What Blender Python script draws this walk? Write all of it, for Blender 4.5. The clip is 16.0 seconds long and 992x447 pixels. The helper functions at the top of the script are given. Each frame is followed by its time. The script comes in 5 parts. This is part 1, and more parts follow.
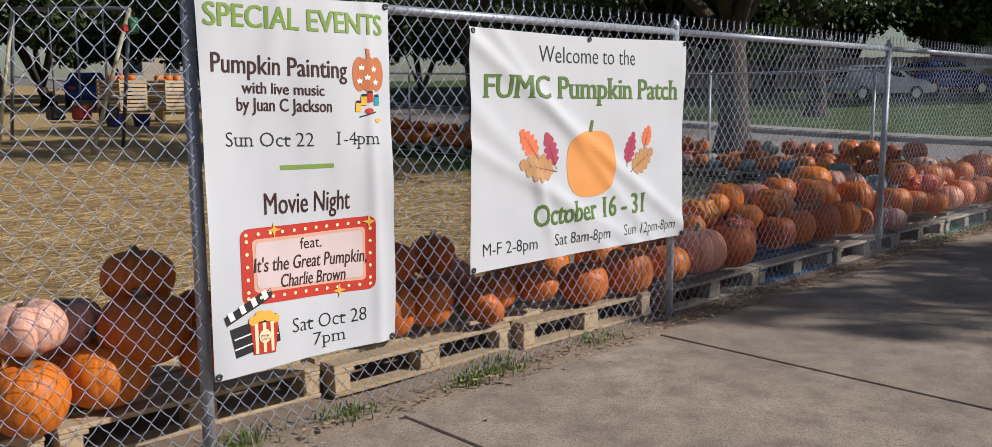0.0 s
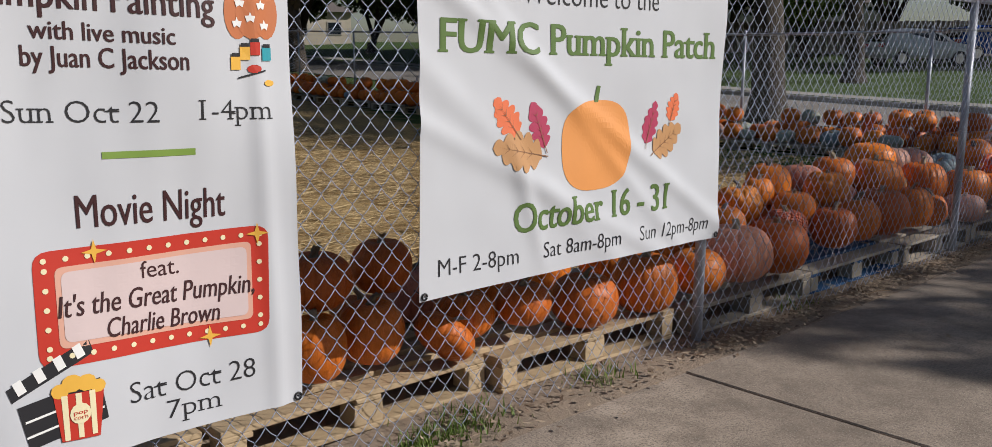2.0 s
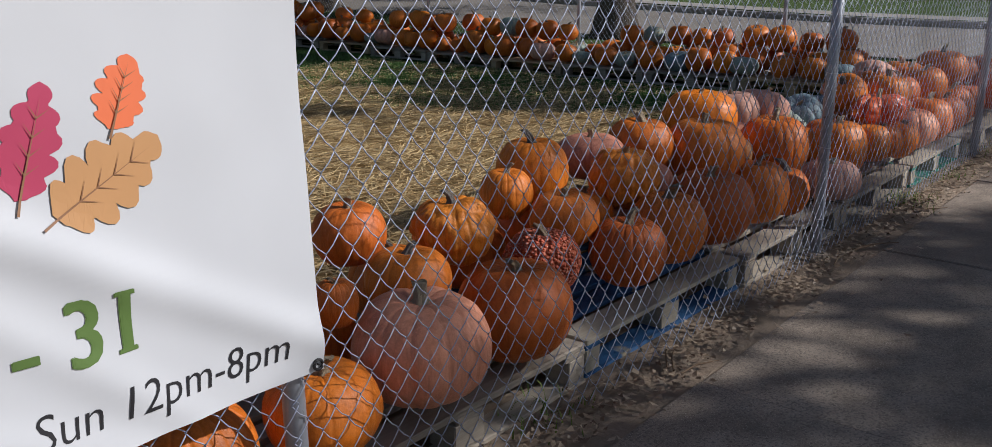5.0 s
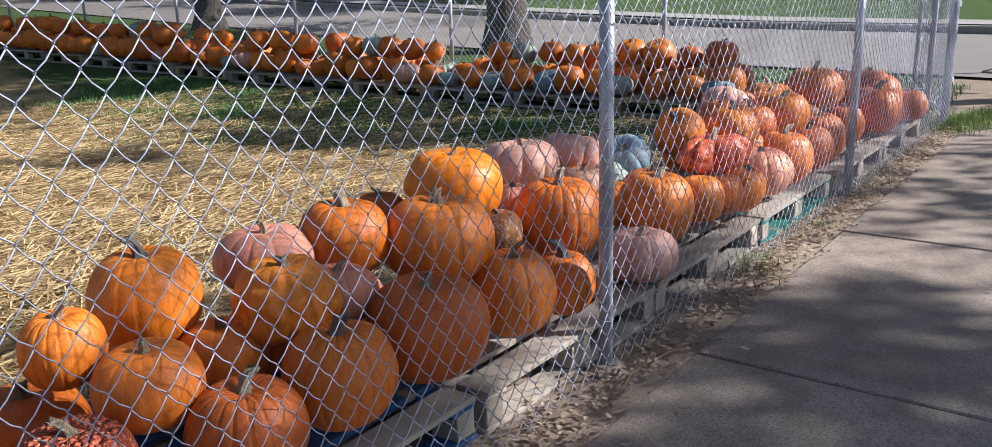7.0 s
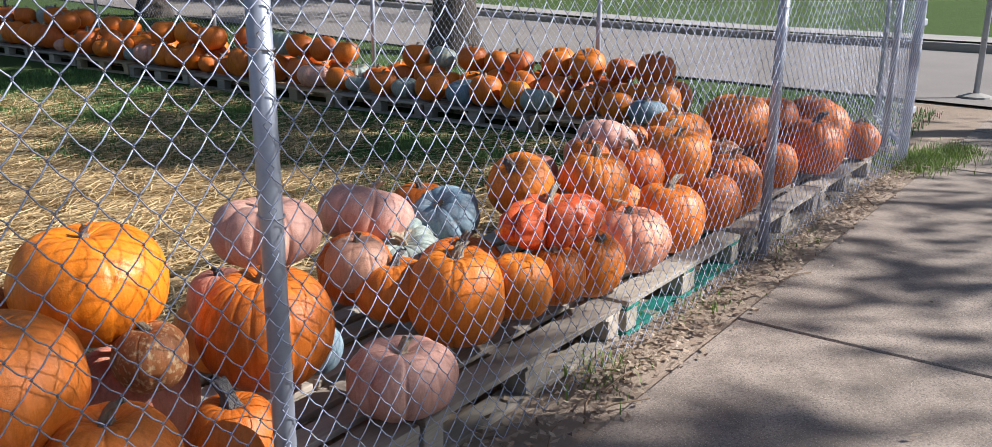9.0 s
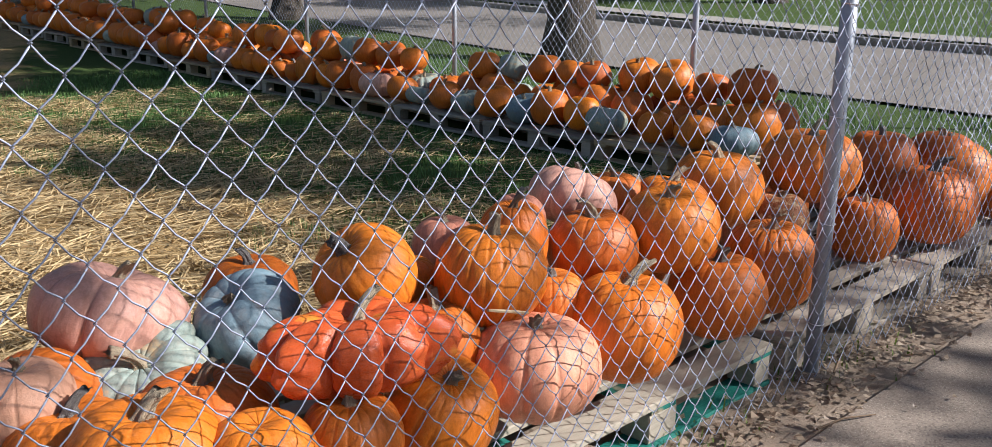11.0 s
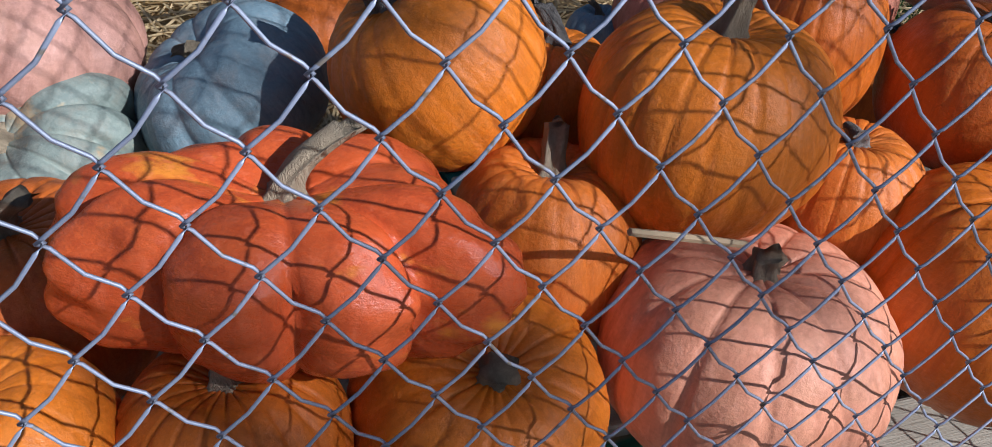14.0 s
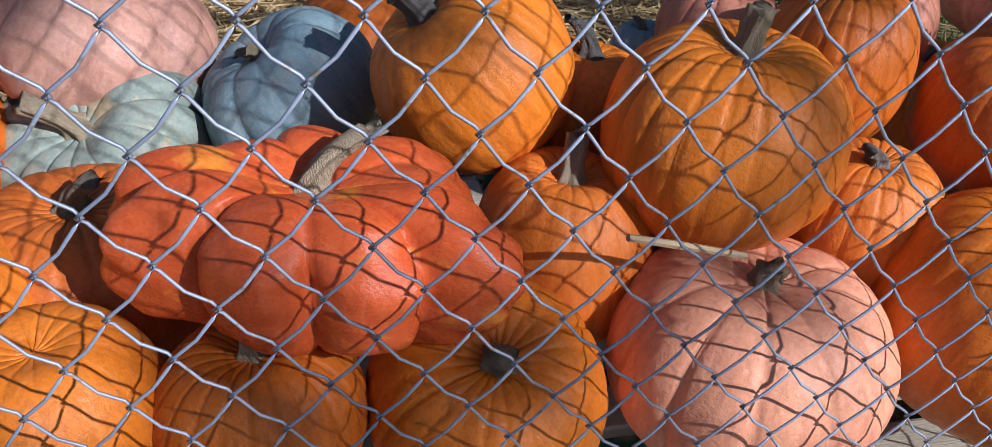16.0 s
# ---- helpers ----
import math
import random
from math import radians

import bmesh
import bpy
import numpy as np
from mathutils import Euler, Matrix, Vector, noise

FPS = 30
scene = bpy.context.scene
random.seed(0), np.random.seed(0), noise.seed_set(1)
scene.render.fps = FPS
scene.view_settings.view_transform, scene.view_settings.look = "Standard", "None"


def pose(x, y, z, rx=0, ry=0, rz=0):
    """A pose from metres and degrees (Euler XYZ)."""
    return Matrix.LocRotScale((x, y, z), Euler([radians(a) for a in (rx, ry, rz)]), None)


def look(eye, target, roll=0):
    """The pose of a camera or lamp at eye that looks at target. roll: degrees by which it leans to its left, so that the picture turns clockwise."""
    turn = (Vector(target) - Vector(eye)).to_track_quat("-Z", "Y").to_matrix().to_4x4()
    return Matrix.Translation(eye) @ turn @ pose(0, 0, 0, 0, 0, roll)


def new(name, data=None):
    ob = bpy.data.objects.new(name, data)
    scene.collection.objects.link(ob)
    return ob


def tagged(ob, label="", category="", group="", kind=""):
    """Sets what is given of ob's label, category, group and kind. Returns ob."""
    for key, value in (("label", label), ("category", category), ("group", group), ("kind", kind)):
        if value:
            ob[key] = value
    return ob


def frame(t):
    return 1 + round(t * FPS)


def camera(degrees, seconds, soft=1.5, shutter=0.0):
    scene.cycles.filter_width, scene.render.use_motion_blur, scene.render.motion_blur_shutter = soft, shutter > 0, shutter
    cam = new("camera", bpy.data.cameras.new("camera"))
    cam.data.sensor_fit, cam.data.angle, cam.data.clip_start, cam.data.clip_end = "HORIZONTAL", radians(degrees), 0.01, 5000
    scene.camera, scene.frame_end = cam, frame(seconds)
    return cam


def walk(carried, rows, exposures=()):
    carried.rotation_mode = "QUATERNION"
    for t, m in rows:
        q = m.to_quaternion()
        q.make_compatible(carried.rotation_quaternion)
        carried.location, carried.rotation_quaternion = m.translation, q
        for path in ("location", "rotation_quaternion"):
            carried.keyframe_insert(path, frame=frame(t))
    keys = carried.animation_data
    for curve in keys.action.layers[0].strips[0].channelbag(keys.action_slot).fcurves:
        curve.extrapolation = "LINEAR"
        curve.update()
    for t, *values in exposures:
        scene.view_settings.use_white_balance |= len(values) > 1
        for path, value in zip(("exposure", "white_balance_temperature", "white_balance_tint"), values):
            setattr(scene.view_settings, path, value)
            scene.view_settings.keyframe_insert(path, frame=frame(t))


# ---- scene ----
cam = camera(57.9, 16.0, soft=0.6)
PATH = [
    (0, (-1.513, -3.165, 1.382), (-0.141, -1.738, 1.102), -0.3),
    (0.5, (-1.435, -3.026, 1.353), (-0.065, -1.598, 1.069), -0.2),
    (1, (-1.232, -2.861, 1.304), (0.136, -1.432, 1.012), -0.2),
    (1.5, (-0.873, -2.614, 1.285), (0.489, -1.18, 0.989), -0.2),
    (2, (-0.468, -2.391, 1.354), (0.856, -0.937, 0.994), 0.2),
    (2.5, (0.003, -2.197, 1.348), (1.294, -0.77, 0.803), 0.1),
    (3, (0.48, -1.979, 1.314), (1.776, -0.561, 0.758), -0.0),
    (3.5, (0.916, -1.782, 1.32), (2.264, -0.415, 0.759), 0.2),
    (4, (1.294, -1.658, 1.323), (2.67, -0.318, 0.768), -0.4),
    (4.5, (1.635, -1.513, 1.345), (3.048, -0.212, 0.788), -0.1),
    (5, (1.991, -1.423, 1.345), (3.466, -0.188, 0.796), -0.3),
    (5.2, (2.149, -1.436, 1.352), (3.634, -0.213, 0.806), -0.6),
    (7.3, (3.714, -1.409, 1.377), (5.275, -0.278, 0.845), -1.3),
    (7.5, (3.857, -1.381, 1.376), (5.423, -0.257, 0.844), -0.9),
    (8, (4.19, -1.39, 1.379), (5.757, -0.271, 0.839), -0.2),
    (8.5, (4.54, -1.437, 1.381), (6.108, -0.316, 0.848), -0.2),
    (8.7, (4.689, -1.42, 1.377), (6.257, -0.301, 0.838), 0.2),
    (10.8, (6.372, -1.247, 1.3), (7.783, 0.067, 0.769), 0.2),
    (11, (6.49, -1.257, 1.292), (7.811, 0.147, 0.759), 0.4),
    (11.5, (6.778, -1.214, 1.244), (7.83, 0.399, 0.706), 0.6),
    (12, (6.988, -1.12, 1.199), (7.836, 0.608, 0.658), 0.9),
    (12.5, (7.171, -1.084, 1.177), (7.929, 0.654, 0.538), 1.5),
    (13, (7.317, -0.914, 1.137), (8.013, 0.774, 0.32), 2.0),
    (13.2, (7.359, -0.755, 1.120), (8.030, 0.904, 0.225), 3.0),
    (13.5, (7.404, -0.589, 1.05), (8.044, 1.023, 0.054), 3.6),
    (14, (7.44, -0.444, 1.026), (8.008, 1.098, -0.114), 4.2),
    (14.5, (7.457, -0.359, 1.014), (7.951, 1.198, -0.14), 4.1),
    (15, (7.457, -0.373, 1.011), (7.911, 1.195, -0.144), 4.1),
    (15.5, (7.462, -0.434, 1.026), (7.874, 1.166, -0.101), 3.4),
    (16, (7.492, -0.519, 1.066), (7.882, 1.076, -0.076), 3.3),
]
walk(cam, [(t, look(eye, target, roll)) for t, eye, target, roll in PATH],
     exposures=[(0, 0.05, 6300, 12), (2, -0.15, 6300, 12), (3.5, -0.2, 6200, 11), (4.5, -0.16, 6150, 12), (5, -0.04, 6100, 12), (7.3, 1.06, 5950, 13), (8, 1.06, 5950, 13), (11, 0.8, 6100, 13), (12, 0.6, 6100, 13), (13, 0.44, 5950, 13), (14, 0.12, 5600, 13), (15, 0.1, 5550, 13), (16, 0.28, 5700, 13)])


# ---------------------------------------------------------------- light
SUN = Vector((0.8, -1.0, 0.85)).normalized()
world = bpy.data.worlds.new("sky")
scene.world = world
world.use_nodes = True
wn, wl = world.node_tree.nodes, world.node_tree.links
sky = wn.new("ShaderNodeTexSky")
sky.sky_type = "NISHITA"
sky.sun_disc = False
sky.sun_elevation = math.asin(SUN.z)
sky.sun_rotation = math.atan2(SUN.x, SUN.y)
sky.air_density, sky.dust_density = 1.0, 1.0
wn["Background"].inputs["Strength"].default_value = 0.055
wl.new(sky.outputs[0], wn["Background"].inputs["Color"])
lamp = bpy.data.lights.new("sun", "SUN")
lamp.energy, lamp.angle, lamp.color = 4.7, radians(0.6), (1.0, 0.95, 0.88)
new("sun", lamp).matrix_world = look(SUN * 60, (0, 0, 0))


# ---------------------------------------------------------------- materials
def nodes_of(name):
    m = bpy.data.materials.new(name)
    m.use_nodes = True
    t = m.node_tree
    return m, t, t.nodes["Principled BSDF"]


def mk(t, kind, **sets):
    n = t.nodes.new(kind)
    for k, v in sets.items():
        n.inputs[k].default_value = v
    return n


def ramp(t, fac, stops):
    r = t.nodes.new("ShaderNodeValToRGB")
    e = r.color_ramp.elements
    while len(e) < len(stops):
        e.new(0.5)
    for k, (p, c) in zip(e, stops):
        k.position, k.color = p, (*c, 1)
    t.links.new(fac, r.inputs[0])
    return r.outputs[0]


def noise_of(t, coord, scale, detail=4, rough=0.6, stretch=None):
    src = coord
    if stretch:
        mp = mk(t, "ShaderNodeMapping", Scale=stretch)
        t.links.new(coord, mp.inputs[0])
        src = mp.outputs[0]
    n = mk(t, "ShaderNodeTexNoise", Scale=scale, Detail=detail, Roughness=rough)
    t.links.new(src, n.inputs["Vector"])
    return n.outputs["Fac"]


def mix(t, fac, a, b, mode="MIX"):
    m = t.nodes.new("ShaderNodeMix")
    m.data_type, m.blend_type = "RGBA", mode
    for s, v in ((m.inputs[0], fac), (m.inputs[6], a), (m.inputs[7], b)):
        if hasattr(v, "links"):
            t.links.new(v, s)
        elif isinstance(v, (int, float)):
            s.default_value = v
        else:
            s.default_value = (*v, 1)
    return m.outputs[2]


def bump(t, bsdf, height, strength, dist):
    b = mk(t, "ShaderNodeBump", Strength=strength, Distance=dist)
    t.links.new(height, b.inputs["Height"])
    t.links.new(b.outputs[0], bsdf.inputs["Normal"])


def surface(name, c1, c2, scale=6, rough=0.7, metal=0.0, grain=60, depth=0.3, dist=0.004, random_=0.0, stretch=None, coord="Object", spots=None):
    """Two-colour mottled surface with fine grain relief and, if asked, per-object variation."""
    m, t, b = nodes_of(name)
    tc = t.nodes.new("ShaderNodeTexCoord").outputs[coord]
    n1 = noise_of(t, tc, scale, 5, 0.6, stretch)
    n2 = noise_of(t, tc, grain, 3, 0.6, stretch)
    col = mix(t, n1, c1, c2)
    col = mix(t, mix(t, 0.5, n2, n1), mix(t, 0.35, col, (0, 0, 0)), col) if grain else col
    if spots:
        f = ramp(t, noise_of(t, tc, spots[0], 3, 0.5), [(spots[1], (0, 0, 0)), (spots[1] + 0.06, (1, 1, 1))])
        col = mix(t, f, col, spots[2])
    if random_:
        oi = t.nodes.new("ShaderNodeObjectInfo")
        h = mk(t, "ShaderNodeHueSaturation", Saturation=1.0)
        ra = t.nodes.new("ShaderNodeMapRange")
        ra.inputs[3].default_value, ra.inputs[4].default_value = 1 - random_, 1 + random_
        t.links.new(oi.outputs["Random"], ra.inputs[0])
        t.links.new(ra.outputs[0], h.inputs["Value"])
        t.links.new(col, h.inputs["Color"])
        col = h.outputs[0]
    t.links.new(col, b.inputs["Base Color"])
    b.inputs["Roughness"].default_value, b.inputs["Metallic"].default_value = rough, metal
    bump(t, b, n2, depth, dist)
    return m


def pumpkin_skin(name, c1, c2, dust=0.25, rough=0.38, blotch=None, wart=0.0):
    m, t, b = nodes_of(name)
    tc = t.nodes.new("ShaderNodeTexCoord").outputs["Object"]
    oi = t.nodes.new("ShaderNodeObjectInfo").outputs["Random"]
    sh = t.nodes.new("ShaderNodeVectorMath")
    sh.operation = "ADD"
    sc = t.nodes.new("ShaderNodeVectorMath")
    sc.operation = "SCALE"
    sc.inputs[0].default_value = (17, 9, 5)
    t.links.new(oi, sc.inputs["Scale"])
    t.links.new(tc, sh.inputs[0])
    t.links.new(sc.outputs[0], sh.inputs[1])
    v = sh.outputs[0]
    col = mix(t, noise_of(t, v, 1.6, 3, 0.5), c1, c2)
    fine = noise_of(t, v, 26, 5, 0.65)
    speck = ramp(t, noise_of(t, v, 55, 2, 0.5), [(0.66, (0, 0, 0)), (0.75, (1, 1, 1))])
    col = mix(t, ramp(t, fine, [(0.35, (0, 0, 0)), (0.8, (0.45, 0.45, 0.45))]), col, [c * 0.62 for c in c1])
    dusty = ramp(t, noise_of(t, v, 3.4, 6, 0.7), [(0.46, (0, 0, 0)), (0.78, (dust, dust, dust))])
    col = mix(t, dusty, col, (0.52, 0.27, 0.12))
    col = mix(t, mix(t, 0.86, speck, (0, 0, 0)), col, (0.75, 0.55, 0.32))
    if blotch:
        f = ramp(t, noise_of(t, v, blotch[0], 4, 0.6), [(blotch[1], (0, 0, 0)), (blotch[1] + 0.08, (1, 1, 1))])
        col = mix(t, f, col, blotch[2])
    # pale and dark streaks that run from stem to base
    streak = ramp(t, noise_of(t, v, 7, 4, 0.7, (1.6, 1.6, 0.22)), [(0.38, (0.55, 0.55, 0.55)), (0.52, (0, 0, 0))])
    col = mix(t, streak, col, [c * 0.7 for c in c1])
    pale = ramp(t, noise_of(t, v, 11, 3, 0.6, (1.4, 1.4, 0.16)), [(0.56, (0, 0, 0)), (0.72, (0.3, 0.3, 0.3))])
    col = mix(t, pale, col, [min(1.0, c * 1.15 + 0.07) for c in c2])
    hue = mk(t, "ShaderNodeHueSaturation")
    for lo, hi, key in ((0.495, 0.504, "Hue"), (0.82, 1.14, "Value")):
        ra = t.nodes.new("ShaderNodeMapRange")
        ra.inputs[3].default_value, ra.inputs[4].default_value = lo, hi
        t.links.new(oi, ra.inputs[0])
        t.links.new(ra.outputs[0], hue.inputs[key])
    t.links.new(col, hue.inputs["Color"])
    t.links.new(hue.outputs[0], b.inputs["Base Color"])
    rr = ramp(t, fine, [(0.3, (rough - 0.06,) * 3), (0.75, (rough + 0.2,) * 3)])
    t.links.new(rr, b.inputs["Roughness"])
    b.inputs["Specular IOR Level"].default_value = 0.35
    b.inputs["Subsurface Weight"].default_value = 0.0
    if wart:
        vo = mk(t, "ShaderNodeTexVoronoi", Scale=9.0)
        t.links.new(v, vo.inputs["Vector"])
        inv = t.nodes.new("ShaderNodeMath")
        inv.operation = "SUBTRACT"
        inv.inputs[0].default_value = 0.6
        t.links.new(vo.outputs["Distance"], inv.inputs[1])
        bump(t, b, inv.outputs[0], 0.9, wart)
    else:
        bump(t, b, mix(t, 0.5, fine, noise_of(t, v, 9, 4, 0.6)), 0.25, 0.012)
    return m


SKIN = {
    "orange": pumpkin_skin("skin_orange", (0.61, 0.146, 0.010), (0.69, 0.186, 0.014), 0.2),
    # dusty orange, toned down a little to paint in the shade on those pumpkins
    "brown": pumpkin_skin("skin_dusty_shaded_orange", (0.59, 0.135, 0.014), (0.66, 0.175, 0.020), 0.22, 0.42),
    "bright": pumpkin_skin("skin_bright_orange", (0.76, 0.18, 0.006), (0.80, 0.215, 0.009), 0.1, 0.32),
    "ribbed": pumpkin_skin("skin_golden_orange", (0.68, 0.165, 0.008), (0.74, 0.215, 0.012), 0.15, 0.36),
    "salmon": pumpkin_skin("skin_salmon", (0.68, 0.255, 0.150), (0.76, 0.35, 0.235), 0.3, 0.42),
    "pink": pumpkin_skin("skin_pale_pink", (0.64, 0.325, 0.240), (0.72, 0.42, 0.325), 0.3, 0.45),
    "peach": pumpkin_skin("skin_peach", (0.66, 0.34, 0.20), (0.72, 0.44, 0.30), 0.3, 0.45),
    "pale": pumpkin_skin("skin_pale_green", (0.27, 0.35, 0.32), (0.39, 0.44, 0.37), 0.3, 0.5, (2.2, 0.58, (0.55, 0.42, 0.24))),
    "blue": pumpkin_skin("skin_slate_blue", (0.17, 0.26, 0.31), (0.25, 0.35, 0.39), 0.25, 0.5),
    "red": pumpkin_skin("skin_red_orange", (0.60, 0.080, 0.022), (0.68, 0.130, 0.031), 0.09, 0.25, (1.7, 0.57, (0.74, 0.24, 0.03))),
    "warty": pumpkin_skin("skin_warty_red", (0.50, 0.07, 0.03), (0.60, 0.14, 0.06), 0.3, 0.45, (20, 0.56, (0.68, 0.42, 0.3)), 0.04),
    "lumpy": pumpkin_skin("skin_lumpy_orange", (0.58, 0.15, 0.012), (0.66, 0.22, 0.02), 0.2, 0.4),
    "mottled": pumpkin_skin("skin_mottled_brown", (0.40, 0.13, 0.035), (0.30, 0.12, 0.05), 0.4, 0.5, (6, 0.52, (0.55, 0.38, 0.2))),
}
WORDS = {"orange": "smooth orange", "brown": "dusty shade-dulled orange", "bright": "bright clean orange", "ribbed": "golden ribbed",
         "salmon": "salmon pink ribbed", "pink": "pale pink ribbed", "peach": "pale peach", "pale": "pale grey-green flattened",
         "blue": "slate blue ribbed", "red": "glossy red-orange lobed", "warty": "warty red speckled", "lumpy": "lumpy orange", "mottled": "mottled brown striped"}
STEM = surface("dry_stem", (0.28, 0.215, 0.14), (0.58, 0.47, 0.32), 8, 0.85, grain=40, depth=0.8, dist=0.01, random_=0.3, stretch=(3, 3, 0.6))
STEM_DARK = surface("dark_stem", (0.13, 0.125, 0.12), (0.33, 0.30, 0.27), 8, 0.85, grain=40, depth=0.8, dist=0.01, random_=0.3, stretch=(3, 3, 0.6))
STEELM = surface("galvanised_steel", (0.36, 0.385, 0.44), (0.50, 0.53, 0.59), 14, 0.45, 0.4, grain=90, depth=0.15, dist=0.001, spots=(30, 0.68, (0.25, 0.24, 0.23)))
WIREM = surface("galvanised_wire", (0.36, 0.41, 0.54), (0.50, 0.55, 0.69), 30, 0.5, 0.35, grain=220, depth=0.35, dist=0.001, spots=(70, 0.63, (0.28, 0.24, 0.20)))
TIEM = surface("aluminium_tie", (0.6, 0.6, 0.62), (0.7, 0.7, 0.72), 30, 0.4, 0.8, grain=100)
PINE = surface("pale_pine", (0.46, 0.33, 0.19), (0.58, 0.44, 0.27), 5, 0.75, grain=26, depth=0.5, dist=0.003, random_=0.18, stretch=(1, 14, 14))
GREYWOOD = surface("weathered_pine", (0.34, 0.29, 0.23), (0.52, 0.45, 0.36), 5, 0.85, grain=26, depth=0.6, dist=0.003, random_=0.25, stretch=(1, 14, 14))
PALEWOOD = surface("bare_bleached_pine", (0.44, 0.39, 0.30), (0.60, 0.54, 0.43), 5, 0.8, grain=26, depth=0.6, dist=0.003, random_=0.22, stretch=(1, 14, 14))
TEALW = surface("teal_painted_wood", (0.012, 0.17, 0.14), (0.02, 0.26, 0.20), 5, 0.6, grain=26, depth=0.5, dist=0.003, stretch=(1, 14, 14), spots=(6, 0.6, (0.35, 0.30, 0.2)))
BLUEW = surface("blue_painted_wood", (0.02, 0.09, 0.24), (0.04, 0.15, 0.34), 5, 0.6, grain=26, depth=0.5, dist=0.003, stretch=(1, 14, 14), spots=(6, 0.6, (0.35, 0.30, 0.2)))
VINYL = surface("white_vinyl", (0.54, 0.555, 0.585), (0.58, 0.595, 0.625), 3, 0.42, grain=0.0, depth=0.05, dist=0.001)
INK = {}
for k, c in {"plum": (0.045, 0.012, 0.014), "black": (0.018, 0.018, 0.022), "olive": (0.10, 0.17, 0.045), "lime": (0.19, 0.30, 0.055),
             "tan": (0.50, 0.27, 0.12), "coral": (0.72, 0.17, 0.07), "berry": (0.42, 0.05, 0.11), "squash": (0.72, 0.30, 0.09),
             "red": (0.50, 0.035, 0.02), "blush": (0.62, 0.50, 0.49), "peach": (0.66, 0.36, 0.27), "cream": (0.78, 0.70, 0.45), "gold": (0.75, 0.42, 0.06),
             "teal": (0.03, 0.30, 0.36), "white": (0.78, 0.78, 0.76), "rust": (0.50, 0.16, 0.06), "vein": (0.25, 0.13, 0.07)}.items():
    INK[k] = surface("ink_" + k, c, [v * 1.08 for v in c], 20, 0.45, grain=0.0, depth=0.0)


def concrete_material():
    m, t, b = nodes_of("weathered_concrete")
    pos = t.nodes.new("ShaderNodeNewGeometry").outputs["Position"]
    wide, blot, sand, grit = noise_of(t, pos, 0.7, 5, 0.65), noise_of(t, pos, 4.5, 6, 0.7), noise_of(t, pos, 110, 3, 0.65), noise_of(t, pos, 260, 1, 0.5)
    col = mix(t, ramp(t, wide, [(0.3, (0, 0, 0)), (0.72, (1, 1, 1))]), (0.20, 0.158, 0.122), (0.40, 0.325, 0.255))
    col = mix(t, ramp(t, blot, [(0.42, (0, 0, 0)), (0.66, (0.8, 0.8, 0.8))]), col, (0.15, 0.118, 0.090))
    col = mix(t, ramp(t, sand, [(0.36, (0.8, 0.8, 0.8)), (0.52, (0, 0, 0))]), col, (0.12, 0.098, 0.078))
    col = mix(t, ramp(t, grit, [(0.62, (0, 0, 0)), (0.72, (0.7, 0.7, 0.7))]), col, (0.55, 0.48, 0.40))
    t.links.new(col, b.inputs["Base Color"])
    b.inputs["Roughness"].default_value = 0.93
    bump(t, b, mix(t, 0.5, sand, blot), 0.5, 0.006)
    return m


CONCRETE = concrete_material()
ASPHALT = surface("asphalt", (0.20, 0.178, 0.155), (0.27, 0.243, 0.215), 0.6, 0.9, grain=40, depth=0.5, dist=0.006)
KERBM = surface("kerb_concrete", (0.30, 0.28, 0.25), (0.42, 0.40, 0.36), 1.5, 0.9, grain=40, depth=0.4, dist=0.005)
LEAFLIT = surface("dry_leaf", (0.13, 0.075, 0.04), (0.24, 0.16, 0.09), 3, 0.8, grain=20, depth=0.3, random_=0.0)
GRASSM = surface("grass_blade", (0.05, 0.13, 0.028), (0.12, 0.22, 0.05), 1.2, 0.6, grain=0.0, depth=0.0)
BARK = surface("oak_bark", (0.045, 0.036, 0.028), (0.11, 0.09, 0.07), 3, 0.95, grain=12, depth=1.0, dist=0.05, stretch=(3, 3, 0.7))
RUBBER = surface("tyre_rubber", (0.012, 0.012, 0.012), (0.022, 0.022, 0.022), 8, 0.8)
DARKM = surface("dark_trim", (0.012, 0.012, 0.014), (0.02, 0.02, 0.022), 8, 0.5)


def leaf_material(name, c1, c2):
    m, t, b = nodes_of(name)
    g = t.nodes.new("ShaderNodeNewGeometry")
    col = mix(t, g.outputs["Random Per Island"], c1, c2)
    t.links.new(col, b.inputs["Base Color"])
    b.inputs["Roughness"].default_value = 0.5
    b.inputs["Transmission Weight"].default_value = 0.0
    tr = t.nodes.new("ShaderNodeBsdfTranslucent")
    t.links.new(col, tr.inputs["Color"])
    ms = t.nodes.new("ShaderNodeMixShader")
    ms.inputs[0].default_value = 0.25
    t.links.new(b.outputs[0], ms.inputs[1])
    t.links.new(tr.outputs[0], ms.inputs[2])
    t.links.new(ms.outputs[0], t.nodes["Material Output"].inputs["Surface"])
    return m


STRAWM = leaf_material("straw", (0.26, 0.165, 0.065), (0.80, 0.62, 0.34))
OAKLEAF = leaf_material("oak_leaf", (0.030, 0.050, 0.016), (0.075, 0.105, 0.030))
LIGHTLEAF = leaf_material("light_leaf", (0.09, 0.15, 0.025), (0.20, 0.28, 0.055))


